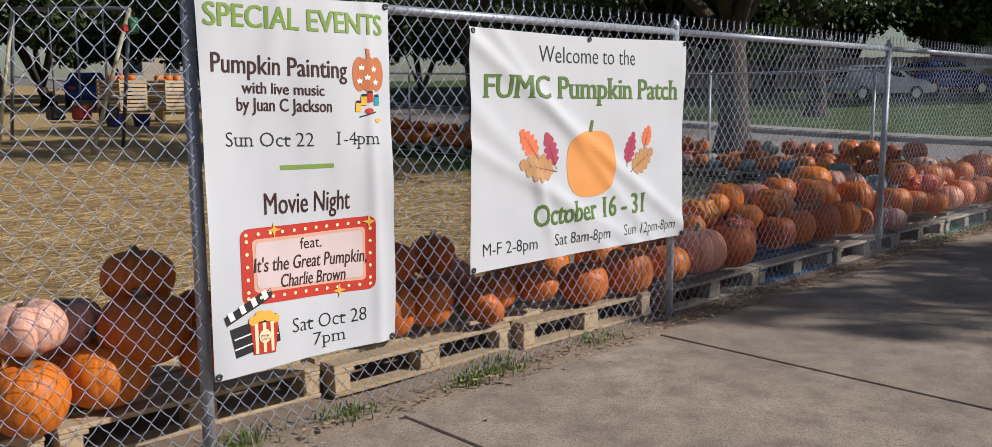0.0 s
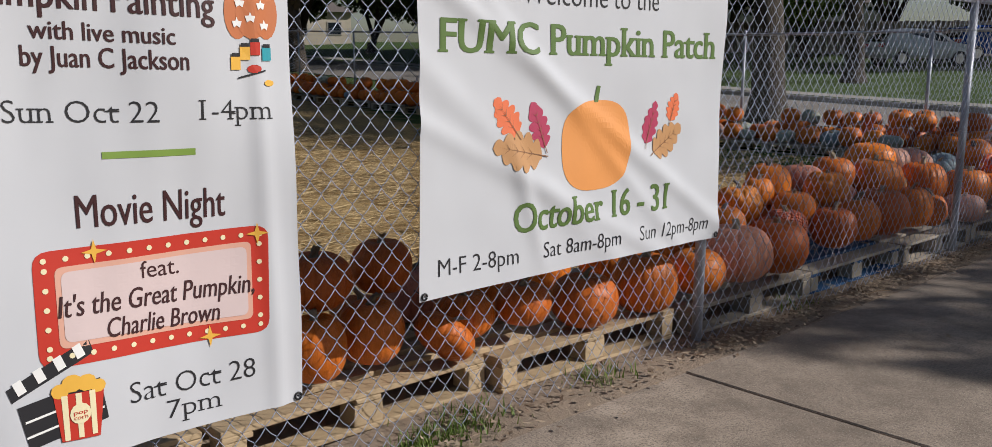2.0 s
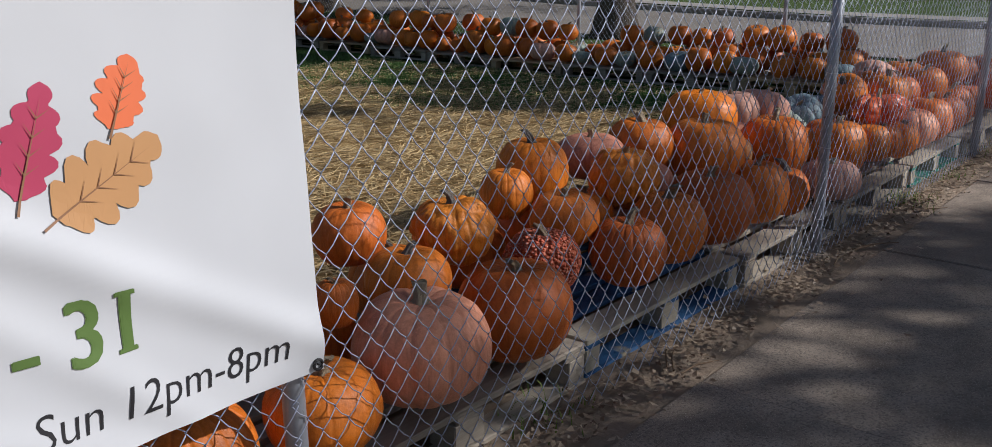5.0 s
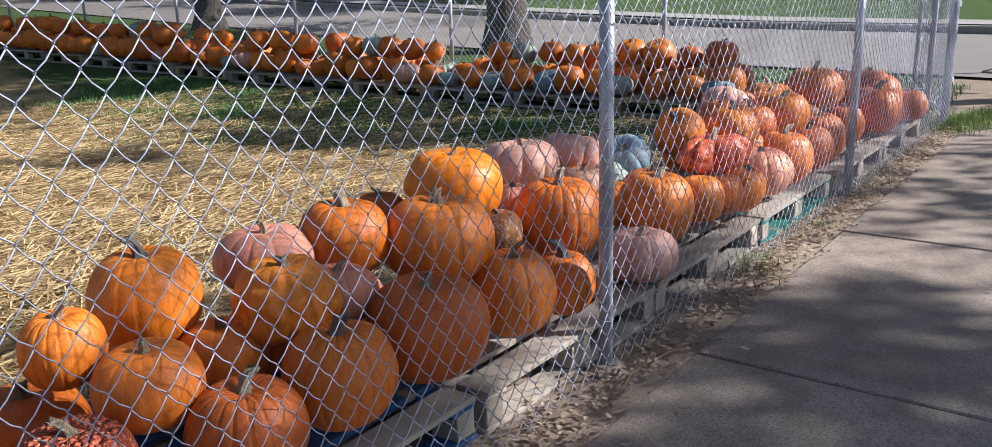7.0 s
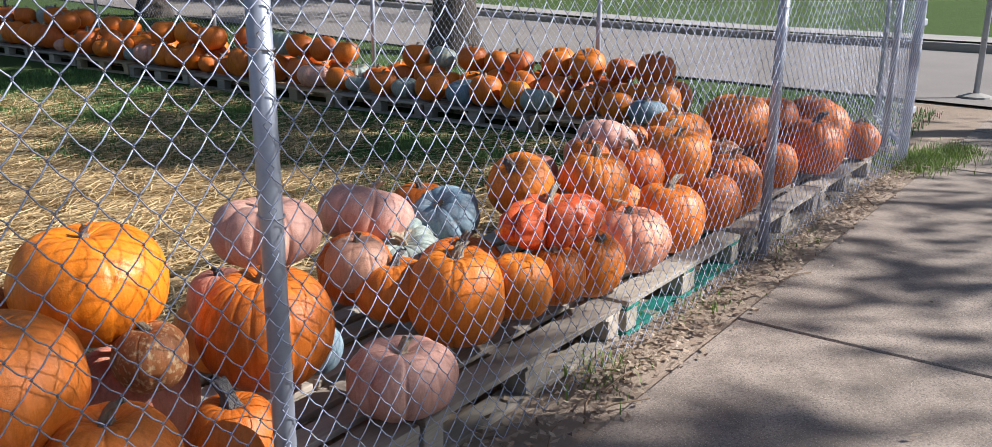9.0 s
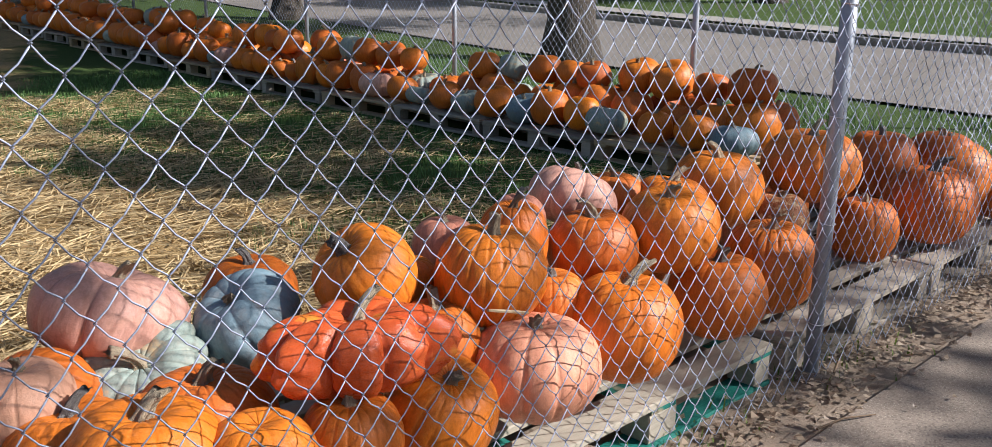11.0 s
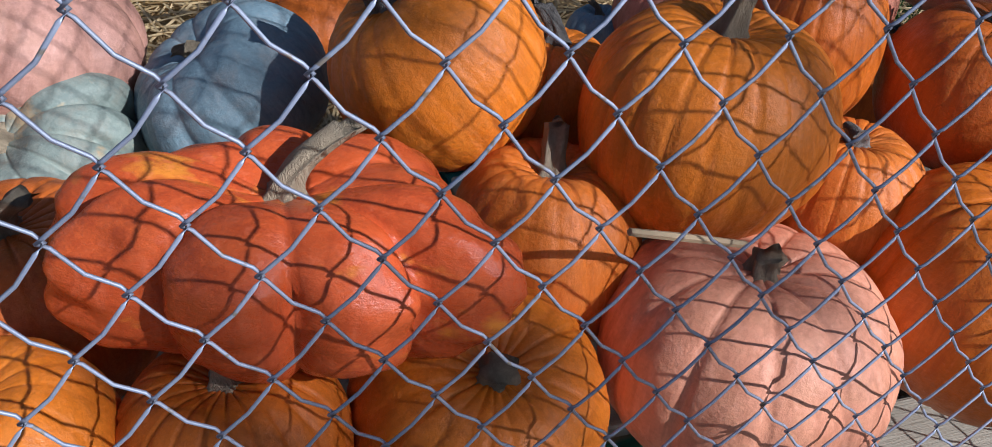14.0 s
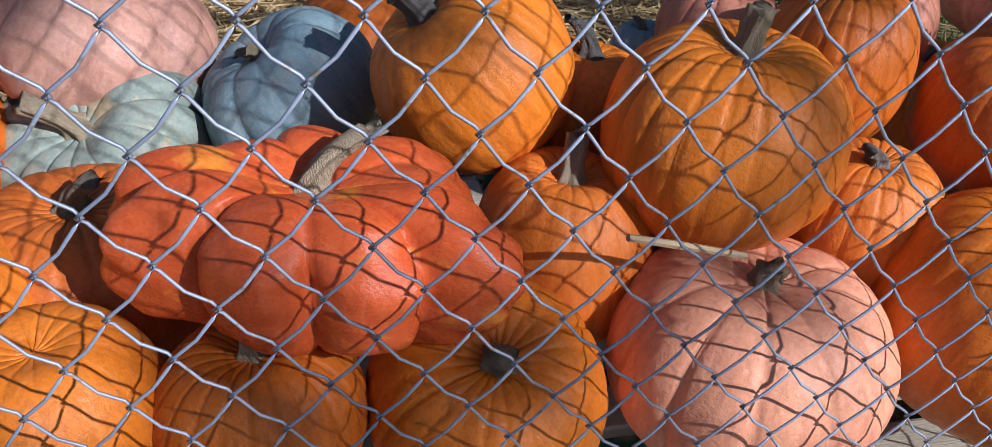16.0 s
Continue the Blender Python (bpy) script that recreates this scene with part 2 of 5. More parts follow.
def ground_material():
    m, t, b = nodes_of("field_ground")
    pos = t.nodes.new("ShaderNodeNewGeometry").outputs["Position"]
    sep = t.nodes.new("ShaderNodeSeparateXYZ")
    t.links.new(pos, sep.inputs[0])
    big, mid, fine = noise_of(t, pos, 0.22, 3), noise_of(t, pos, 1.4, 5, 0.65), noise_of(t, pos, 22, 4, 0.7)
    strands = mix(t, 0.5, noise_of(t, pos, 14, 4, 0.75, (1.0, 9.0, 1.0)), noise_of(t, pos, 14, 4, 0.75, (9.0, 1.3, 1.0)))

    def band(value, lo, hi):
        r = t.nodes.new("ShaderNodeMapRange")
        r.inputs[1].default_value, r.inputs[2].default_value = lo, hi
        t.links.new(value, r.inputs[0])
        return r.outputs[0]

    def math2(op, a, c):
        n = t.nodes.new("ShaderNodeMath")
        n.operation = op
        n.use_clamp = op != "SUBTRACT"
        for s, v in zip(n.inputs, (a, c)):
            if isinstance(v, (int, float)):
                s.default_value = v
            else:
                t.links.new(v, s)
        return n.outputs[0]

    dirt = mix(t, mid, (0.19, 0.145, 0.108), (0.42, 0.335, 0.255))
    straw = mix(t, ramp(t, strands, [(0.34, (0, 0, 0)), (0.62, (1, 1, 1))]), (0.15, 0.095, 0.045), (0.60, 0.43, 0.20))
    straw = mix(t, ramp(t, mid, [(0.40, (0.6, 0.6, 0.6)), (0.58, (0, 0, 0))]), straw, (0.29, 0.21, 0.115))
    grass = mix(t, mix(t, 0.5, mid, fine), (0.030, 0.060, 0.018), (0.095, 0.135, 0.040))
    lawn = mix(t, mix(t, 0.5, mid, fine), (0.17, 0.145, 0.045), (0.50, 0.42, 0.16))
    # straw lies over most of the pen; grass comes through towards its far end
    cap = t.nodes.new("ShaderNodeMath")
    cap.operation = "MINIMUM"
    cap.inputs[1].default_value = 6.0
    t.links.new(sep.outputs[1], cap.inputs[0])
    slant = t.nodes.new("ShaderNodeMath")
    slant.operation = "MULTIPLY_ADD"
    slant.inputs[1].default_value = 0.35
    t.links.new(cap.outputs[0], slant.inputs[0])
    beyond = t.nodes.new("ShaderNodeMath")
    beyond.operation = "MAXIMUM"
    beyond.inputs[1].default_value = 6.0
    t.links.new(sep.outputs[1], beyond.inputs[0])
    past = t.nodes.new("ShaderNodeMath")
    past.operation = "MULTIPLY_ADD"
    past.inputs[1].default_value = -0.38
    t.links.new(math2("SUBTRACT", beyond.outputs[0], 6.0), past.inputs[0])
    t.links.new(sep.outputs[0], past.inputs[2])
    t.links.new(past.outputs[0], slant.inputs[2])
    far = band(slant.outputs[0], 8.7, 11.2)
    g = band(math2("ADD", math2("SUBTRACT", mid, 0.5), math2("SUBTRACT", far, 0.42)), 0.0, 0.22)
    inside = mix(t, g, straw, grass)
    strip = math2("MULTIPLY", band(sep.outputs[1], -1.2, -0.3), band(sep.outputs[1], 0.95, 0.55))
    near = mix(t, strip, inside, dirt)
    out = band(math2("ADD", sep.outputs[0], math2("MULTIPLY", mid, 0.8)), 12.3, 13.2)
    col = mix(t, out, near, mix(t, ramp(t, mid, [(0.42, (0, 0, 0)), (0.6, (1, 1, 1))]), mix(t, 0.5, lawn, dirt), lawn))
    t.links.new(col, b.inputs["Base Color"])
    b.inputs["Roughness"].default_value = 0.95
    b.inputs["Specular IOR Level"].default_value = 0.1
    bump(t, b, mix(t, 0.5, fine, strands), 0.8, 0.03)
    return m


GROUND = ground_material()


# ---------------------------------------------------------------- mesh helpers
def obj(name, bm, mat, smooth=False):
    me = bpy.data.meshes.new(name)
    bm.to_mesh(me)
    bm.free()
    if smooth:
        me.polygons.foreach_set("use_smooth", [True] * len(me.polygons))
    me.materials.append(mat)
    return me


def part(name, bm, material, parent, label="", smooth=False):
    me = obj(name, bm, material, smooth) if isinstance(bm, bmesh.types.BMesh) else bm
    ob = new(name, me)
    ob.parent = parent
    return tagged(ob, label)


def raw(name, verts, faces, mat, smooth=False):
    me = bpy.data.meshes.new(name)
    me.from_pydata(verts, [], faces)
    if smooth:
        me.polygons.foreach_set("use_smooth", [True] * len(me.polygons))
    me.materials.append(mat)
    me.update()
    return me


def box(bm, x0, y0, z0, x1, y1, z1, bevel=0.0):
    r = bmesh.ops.create_cube(bm, size=1)
    vs = r["verts"]
    for v in vs:
        v.co = Vector(((x0 + x1) / 2 + v.co.x * (x1 - x0), (y0 + y1) / 2 + v.co.y * (y1 - y0), (z0 + z1) / 2 + v.co.z * (z1 - z0)))
    if bevel:
        es = list({e for v in vs for e in v.link_edges})
        bmesh.ops.bevel(bm, geom=es, offset=bevel, segments=1, affect="EDGES")
    return bm


def tube(points, radii, sides=8, cap=True):
    """Verts and faces of a tube along points, with a radius at each."""
    pts = [Vector(p) for p in points]
    vs, fs = [], []
    up = Vector((0.13, 0.29, 1)).normalized()
    for i, p in enumerate(pts):
        d = (pts[min(i + 1, len(pts) - 1)] - pts[max(i - 1, 0)]).normalized()
        a = d.cross(up if abs(d.dot(up)) < 0.95 else Vector((1, 0, 0))).normalized()
        b = d.cross(a)
        for k in range(sides):
            w = 2 * math.pi * k / sides
            vs.append(p + (a * math.cos(w) + b * math.sin(w)) * radii[i])
    for i in range(len(pts) - 1):
        for k in range(sides):
            fs.append((i * sides + k, i * sides + (k + 1) % sides, (i + 1) * sides + (k + 1) % sides, (i + 1) * sides + k))
    if cap:
        fs.append(tuple(range(sides))[::-1])
        fs.append(tuple(range((len(pts) - 1) * sides, len(pts) * sides)))
    return vs, fs


def joined(pieces):
    vs, fs = [], []
    for v, f in pieces:
        o = len(vs)
        vs += v
        fs += [tuple(i + o for i in q) for q in f]
    return vs, fs


def rise(x, y):
    """Height of the ground: level by the fence, rising gently away from it."""
    a, b = max(0.0, y - 5.0), max(0.0, x - 12.6)
    c = max(0.0, x - 27.0)
    return 0.028 * a * a / (a + 3.0) + 0.016 * b * b / (b + 2.0) + 0.05 * c * c / (c + 6.0)


# ---------------------------------------------------------------- ground, road, walk
def lattice(lo, hi, fine_lo, fine_hi, step):
    out = [fine_lo + step * i for i in range(int((fine_hi - fine_lo) / step) + 1)]
    s, v = step, out[-1]
    while v < hi:
        s *= 1.35
        v += s
        out.append(v)
    s, v = step, out[0]
    while v > lo:
        s *= 1.35
        v -= s
        out.insert(0, v)
    return out


gx, gy = lattice(-400, 600, -4, 13, 0.25), lattice(-400, 600, -1, 12, 0.25)
gv = []
for yy in gy:
    for xx in gx:
        z = rise(xx, yy)
        if -0.3 < yy < 12 and xx < 12.5:
            z += 0.03 * (noise.noise((xx * 1.3, yy * 1.3, 0)) + 0.4 * noise.noise((xx * 5, yy * 5, 2))) * min(1, (yy + 0.3) * 2)
        if yy < -0.25 and xx < 14:
            z = -0.05
        gv.append((xx, yy, min(z, 3.0)))
nx = len(gx)
gf = [(j * nx + i, j * nx + i + 1, (j + 1) * nx + i + 1, (j + 1) * nx + i) for j in range(len(gy) - 1) for i in range(nx - 1)]
tagged(new("ground", raw("ground", gv, gf, GROUND, True)), "straw-strewn ground with patches of green grass", "ground", kind="structure")


def strip(name, edges, mat, label, category, lift):
    """A sheet that follows the ground between two edges x0(y) and x1(y)."""
    ys = [-120 + 2.0 * i for i in range(131)]
    vs, fs = [], []
    for i, y in enumerate(ys):
        xs = [edges[0] + 0.13 * y + (edges[1] - edges[0]) * k / 6 for k in range(7)]
        vs += [(x, y, rise(x, y) + lift) for x in xs]
    for i in range(len(ys) - 1):
        for k in range(6):
            fs.append((i * 7 + k, i * 7 + k + 1, (i + 1) * 7 + k + 1, (i + 1) * 7 + k))
    return tagged(new(name, raw(name, vs, fs, mat)), label, category, kind="structure")


strip("road", (15.4, 21.3), ASPHALT, "sunlit grey asphalt residential road", "road", 0.03)


def kerb(x0):
    ys = [-120 + 2.0 * i for i in range(131)]
    pieces = []
    prof = ((0, 0.0), (0, 0.13), (0.03, 0.16), (0.18, 0.16), (0.18, 0.0))
    vs, fs = [], []
    for y in ys:
        xb = x0 + 0.13 * y
        vs += [(xb + px, y, rise(xb, y) + pz) for px, pz in prof]
    n = len(prof)
    for i in range(len(ys) - 1):
        for k in range(n - 1):
            fs.append((i * n + k, i * n + k + 1, (i + 1) * n + k + 1, (i + 1) * n + k))
    tagged(new("kerb", raw("kerb", vs, fs, KERBM)), "pale concrete kerb along the far side of the road", "kerb", kind="structure")


kerb(21.3)
strip("far_pavement", (23.2, 24.4), KERBM, "pale concrete pavement across the road", "pavement", 0.05)

pavement = tagged(new("pavement"), "brown weathered concrete footpath with cut joints", "pavement", kind="structure")
JOINTS = [-6.7 + 1.87 * i for i in range(13)]
for i in range(12):
    x0, x1 = JOINTS[i], JOINTS[i + 1]
    for y0, y1 in ((-2.35, -0.19), (-4.6, -2.362)):
        bm = bmesh.new()
        box(bm, x0 + 0.003, y0, -0.1, x1 - 0.003, y1, 0.012 + 0.004 * (i % 3), 0.006)
        part("slab", bm, CONCRETE, pavement)
bm = bmesh.new()
box(bm, JOINTS[0], -4.6, -0.12, JOINTS[-1], -0.2, -0.012)
part("joint_fill", bm, LEAFLIT, pavement, "dark dirt in the joints")


# ---------------------------------------------------------------- fence
TOP = 1.79
CELL, HALF = 0.0748, 0.0437


def wires(length, sides, hooks, top=TOP, low=0.025, sag=0.0):
    """The woven wires of a chain-link sheet along +x: upright zigzags that hook into one another."""
    pieces = []
    n = int(length / (CELL / 2))
    rows = int((top + 0.05 - low) / HALF)
    for i in range(n + 1):
        x0 = i * CELL / 2
        pts = []
        for r in range(rows + 1):
            side = 1 if (r + i) % 2 else -1
            z = low + r * HALF
            x = x0 + side * CELL / 4
            wob = 0.004 * noise.noise((x * 1.7, z * 1.7, 3)) + sag * noise.noise((x * 0.8, z * 0.9, 7))
            y = 0.0025 * side
            if hooks:
                e = 0.006
                if r:
                    pts.append((x0 + side * CELL * 0.014 + wob, -y * 0.5 + sag * noise.noise((x, z, 9)), z - HALF * 0.58))
                pts += [(x - side * e * 0.55 + wob, -y + sag * noise.noise((x, z, 9)), z - e * 0.9), (x + side * 0.0022 + wob, sag * noise.noise((x, z, 9)), z),
                        (x - side * e * 0.55 + wob, y + sag * noise.noise((x, z, 9)), z + e * 0.9)]
            else:
                pts.append((x + side * 0.002, y, z))
        pieces.append(tube(pts, [0.0015] * len(pts), sides, False))
        # twisted barb above the rail
        zt = low + rows * HALF
        s = 1 if (rows + i) % 2 else -1
        xb = x0 + s * CELL / 4
        pieces.append(tube([(xb, 0, zt), (xb - s * 0.004, 0.004, zt + 0.02), (xb + s * 0.012, -0.003, zt + 0.038)], [0.002, 0.002, 0.0014], 4, False))
    return joined(pieces)


def pipe(name, a, b, r, parent, mat=STEELM, sides=20, label=""):
    v, f = tube([a, b], [r, r], sides)
    return part(name, raw(name, v, f, mat, False), None, parent, label)


def smooth_sides(ob):
    ob.data.polygons.foreach_set("use_smooth", [len(p.vertices) == 4 for p in ob.data.polygons])


def post(parent, x, y, top, r=0.025, lean=0.0):
    p = pipe("post", (x, y, -0.25 + rise(x, y)), (x + lean, y, rise(x, y) + top), r, parent)
    smooth_sides(p)
    v, f = tube([(x + lean, y, rise(x, y) + top - 0.02), (x + lean, y, rise(x, y) + top + 0.01), (x + lean, y, rise(x, y) + top + 0.035), (x + lean, y, rise(x, y) + top + 0.045)],
                [r + 0.004, r + 0.004, r * 0.8, r * 0.25], 16)
    part("cap", raw("cap", v, f, STEELM), None, p)
    # tie wires round the post
    for k in range(5):
        z = rise(x, y) + 0.2 + 0.34 * k
        ring = [(x + lean * z / top + (r + 0.003) * math.cos(w), y + (r + 0.003) * math.sin(w), z + 0.004 * math.sin(w)) for w in [i * math.pi / 6 for i in range(13)]]
        v, f = tube(ring, [0.0018] * 13, 4)
        part("tie", raw("tie", v, f, TIEM), None, p)
    # earth-stained concrete footing
    v, f = tube([(x, y, -0.1 + rise(x, y)), (x, y, 0.012 + rise(x, y)), (x, y, 0.03 + rise(x, y))], [0.10, 0.075, 0.04], 12)
    part("footing", raw("footing", [(q[0] + 0.02 * noise.noise(q * 9), q[1] + 0.02 * noise.noise(q * 7), q[2] + 0.012 * noise.noise(q * 11)) for q in v], f, CONCRETE), None, p)
    return p


def fence(name, label, bays, place, turn, sides, hooks, sag):
    """A run of bays; place is its start, turn its direction in degrees."""
    root = tagged(new(name), label, "fence")
    m = pose(*place, 0, 0, turn)
    x = 0.0
    for w in bays:
        v, f = wires(w, sides, hooks, sag=sag)
        pm = raw("wire_mesh", v, f, WIREM, sides > 4)
        ob = part("wire_mesh", pm, None, root, "interwoven galvanised diamond wire")
        pos = m @ Vector((x, 0, 0))
        end = m @ Vector((x + w, 0, 0))
        slope = math.degrees(math.atan2(rise(end.x, end.y) - rise(pos.x, pos.y), w))
        ob.matrix_basis = pose(pos.x, pos.y, pos.z + rise(pos.x, pos.y), 0, -slope, turn) @ pose(-0.011, -0.032, 0)
        post(root, pos.x, pos.y, TOP)
        a, b = pos + Vector((0, 0, rise(pos.x, pos.y) + TOP - 0.03)), end + Vector((0, 0, rise(end.x, end.y) + TOP - 0.03))
        smooth_sides(pipe("top_rail", a, b, 0.021, root))
        x += w
    end = m @ Vector((x, 0, 0))
    post(root, end.x, end.y, TOP, 0.036)
    return root


fence("chain_link_fence", "galvanised chain-link fence with round steel posts along the footpath", [3.05, 3.05, 3.05, 3.05, 3.0], (-3.05, 0.032, 0), 0, 5, True, 0.004)
fence("chain_link_fence", "galvanised chain-link fence beyond the far pumpkins", [2.7] + [3.05] * 9, (12.5, 0.25, 0), 88, 3, False, 0.0)


def gate():
    """Open gate leaf folded back beyond the corner post."""
    root = tagged(new("chain_link_gate"), "open galvanised chain-link gate with a latch", "gate")
    a, b = Vector((12.3, 0.06, 0.08)), Vector((13.75, 0.62, 0.08))
    up = Vector((0, 0, 1.68))
    for p, q in ((a, a + up), (b, b + up), (a, b), (a + up, b + up)):
        smooth_sides(pipe("frame_tube", p, q, 0.02, root))
    v, f = wires((b - a).length, 3, False, 1.66, 0.09)
    ob = part("wire_mesh", raw("wire_mesh", v, f, WIREM), None, root)
    ob.matrix_basis = pose(a.x, a.y, 0, 0, 0, math.degrees(math.atan2(b.y - a.y, b.x - a.x)))
    for z in (0.35, 1.0, 1.5):
        bm = bmesh.new()
        box(bm, 12.16, 0.01, z, 12.32, 0.09, z + 0.05, 0.006)
        part("hinge", bm, STEELM, root)


gate()


def sign_pole():
    root = tagged(new("street_pole"), "plain galvanised pole in a concrete footing on the verge", "pole")
    x, y = 16.0, 0.12
    p = pipe("pole", (x, y, rise(x, y) - 0.1), (x + 0.05, y, 2.6), 0.032, root)
    smooth_sides(p)
    v, f = tube([(x, y, rise(x, y) - 0.1), (x, y, rise(x, y) + 0.05), (x, y, rise(x, y) + 0.08)], [0.2, 0.17, 0.06], 14)
    part("footing", raw("footing", v, f, KERBM), None, root)


sign_pole()


# ---------------------------------------------------------------- pallets
def pallet(x, y, z=0.0, turn=0.0, wood=PINE, under=None, front=None, length=1.16, depth=0.98, label="pale pine shipping pallet on the ground"):
    root = tagged(new("pallet"), label, "pallet", "pallets under the pumpkins")
    root.matrix_basis = pose(x, y, z, 0, 0, turn)
    under = under or wood
    front = front or wood

    def plank(name, mat, *dims):
        bm = bmesh.new()
        box(bm, *dims, 0.003)
        for v in bm.verts:
            v.co += Vector((0, 0.002 * random.uniform(-1, 1), 0.0015 * random.uniform(-1, 1)))
        part(name, bm, mat, root)

    widths = [0.12, 0.085, 0.085, 0.12, 0.085, 0.085, 0.12]
    gap = (depth - sum(widths)) / 6
    yy = 0.0
    for w in widths:
        plank("deck_board", wood if yy else front, 0.002, yy + random.uniform(-0.006, 0.006), 0.128, length - random.uniform(0.002, 0.012), yy + w, 0.150)
        yy += w + gap
    for xx in (0.0, length / 2 - 0.06, length - 0.12):
        plank("cross_board", under, xx + 0.004, 0.004, 0.108, xx + 0.116, depth - 0.004, 0.127)
    for xx, w in ((0.0, 0.1), (length / 2 - 0.07, 0.14), (length - 0.1, 0.1)):
        for y0 in (0.006, depth / 2 - 0.05, depth - 0.106):
            plank("block", front if y0 < 0.01 else under, xx + 0.006, y0, 0.022, xx + w - 0.006, y0 + 0.1, 0.107)
    for y0 in (0.0, depth / 2 - 0.05, depth - 0.1):
        plank("bottom_board", under, 0.003, y0, 0.002, length - 0.003, y0 + 0.1, 0.021)
    return root


random.seed(5)
for x, y, wood, under, label in (
        (-2.84, 0.34, PINE, None, ""), (-1.66, 0.33, PINE, None, ""), (-0.47, 0.30, PINE, None, ""), (0.72, 0.24, PINE, None, ""), (1.90, 0.17, PINE, None, ""),
        (3.13, 0.11, GREYWOOD, None, "grey weathered wooden pallet"), (4.30, 0.12, BLUEW, BLUEW, "blue painted pallet with bare pale front boards"),
        (5.48, 0.10, GREYWOOD, None, "grey weathered wooden pallet"), (6.65, 0.10, GREYWOOD, None, "grey weathered wooden pallet"),
        (7.84, 0.09, PALEWOOD, TEALW, "pale pallet with teal painted underside beside the fence"), (9.06, 0.075, GREYWOOD, None, "grey weathered wooden pallet"), (10.23, 0.07, GREYWOOD, None, "grey weathered wooden pallet")):
    pallet(x, y, 0.0, 0.0, wood, under, PALEWOOD if under else None, label=label or "pale pine shipping pallet on bare dirt")
for i in range(17):
    y = 1.75 + 1.2 * i
    pallet(11.36 + 1.0, y, rise(11.5, y + 0.6) + 0.005, 90, GREYWOOD if i % 3 else PINE, None, PALEWOOD, 1.17, label="weathered pallet in the far pumpkin row")


# ---------------------------------------------------------------- pumpkins
def body_mesh(kind, seed, nu, nv):
    """Unit pumpkin: ribbed, dimpled at both ends, a little lopsided."""
    rnd = random.Random(seed)
    ribs = {"red": 9, "pale": 14, "blue": 11, "pink": 9, "salmon": 12, "ribbed": 22, "peach": 10}.get(kind, rnd.choice((15, 17, 19, 21)))
    depth = {"red": 0.27, "pale": 0.17, "blue": 0.07, "pink": 0.12, "salmon": 0.04, "ribbed": 0.03, "peach": 0.03, "lumpy": 0.04}.get(kind, rnd.uniform(0.014, 0.034))
    dim = {"red": 0.42, "pale": 0.42, "pink": 0.34, "blue": 0.34}.get(kind, 0.22)
    lump = {"lumpy": 0.14, "warty": 0.04, "red": 0.09}.get(kind, 0.03)
    off = Vector((seed * 3.1, seed * 1.7, seed * 0.9))
    jit = [rnd.uniform(-0.32, 0.32) for _ in range(ribs)]
    hgt = [1.0 + rnd.uniform(-1, 1) * depth * 0.5 for _ in range(ribs)]
    expo = 0.5 if kind in ("red", "pale", "pink", "salmon", "blue") else 0.24
    vs, fs = [], []
    for j in range(nv + 1):
        ph = math.pi * j / nv
        s, c = math.sin(ph), math.cos(ph)
        for i in range(nu):
            th = 2 * math.pi * i / nu
            u = th / (2 * math.pi) * ribs
            k = int(u) % ribs
            fr = u - int(u)
            fr = fr + 0.25 * jit[k] * math.sin(math.pi * fr) * fr * (1 - fr) * 4
            prof = (4 * max(0.0, fr * (1 - fr))) ** expo
            rib = 1 - depth * (1 - prof) * (0.35 + 0.65 * s) + (hgt[k] - 1) * prof
            rad = (s ** 0.82 if s > 0 else 0.0) * rib
            z = c * (0.97 + 0.03 * prof)
            z -= dim * math.exp(-(rad / 0.36) ** 2) * (1 if c > 0 else -0.55) * 1.0
            p = Vector((rad * math.cos(th), rad * math.sin(th), z))
            w = 1 + lump * noise.noise(p * 1.5 + off) + (lump * 0.6 * noise.noise(p * 4 + off) if lump > 0.035 else 0.0) + 0.006 * noise.noise(p * 7 + off)
            vs.append(p * w)
    for j in range(nv):
        for i in range(nu):
            a, b = j * nu + i, j * nu + (i + 1) % nu
            fs.append((a, a + nu, b + nu, b))
    return raw("body", vs, fs, SKIN[kind], True)


def stem_mesh(seed, dark, curl=None):
    """Five-ridged, flared and twisted stem in units of the pumpkin's radius."""
    rnd = random.Random(seed)
    n, m = 24, 12
    h, bend, az = rnd.uniform(0.28, 0.48), rnd.uniform(0.05, 0.3), rnd.uniform(0, 6.28)
    twist, r0 = rnd.uniform(-0.9, 0.9), rnd.uniform(0.07, 0.1)
    if curl:
        h, bend, az, r0 = curl[0], curl[1], radians(curl[2]), curl[3]
    vs, fs = [], []
    for j in range(m + 1):
        q = j / m
        cx, cy, z = bend * q * q * math.cos(az), bend * q * q * math.sin(az), h * q * (1 - 0.12 * q)
        base = r0 * (1 + 1.1 * math.exp(-q * 7) + 0.25 * q * q)
        for i in range(n):
            th = 2 * math.pi * i / n
            r = base * (1 + (0.19 + 0.16 * math.exp(-q * 5)) * math.cos(5 * th + twist * q * 3)) * (1 + 0.16 * noise.noise((math.cos(th) * 2, math.sin(th) * 2, q * 4 + seed)))
            vs.append((cx + r * math.cos(th), cy + r * math.sin(th), z + 0.03 * math.sin(3 * th + seed) * q))
    for j in range(m):
        for i in range(n):
            a, b = j * n + i, j * n + (i + 1) % n
            fs.append((a, b, b + n, a + n))
    fs.append(tuple(range(m * n, m * n + n)))
    return raw("stem", vs, fs, STEM_DARK if dark else STEM, True)


BODIES, STEMS = {}, {}


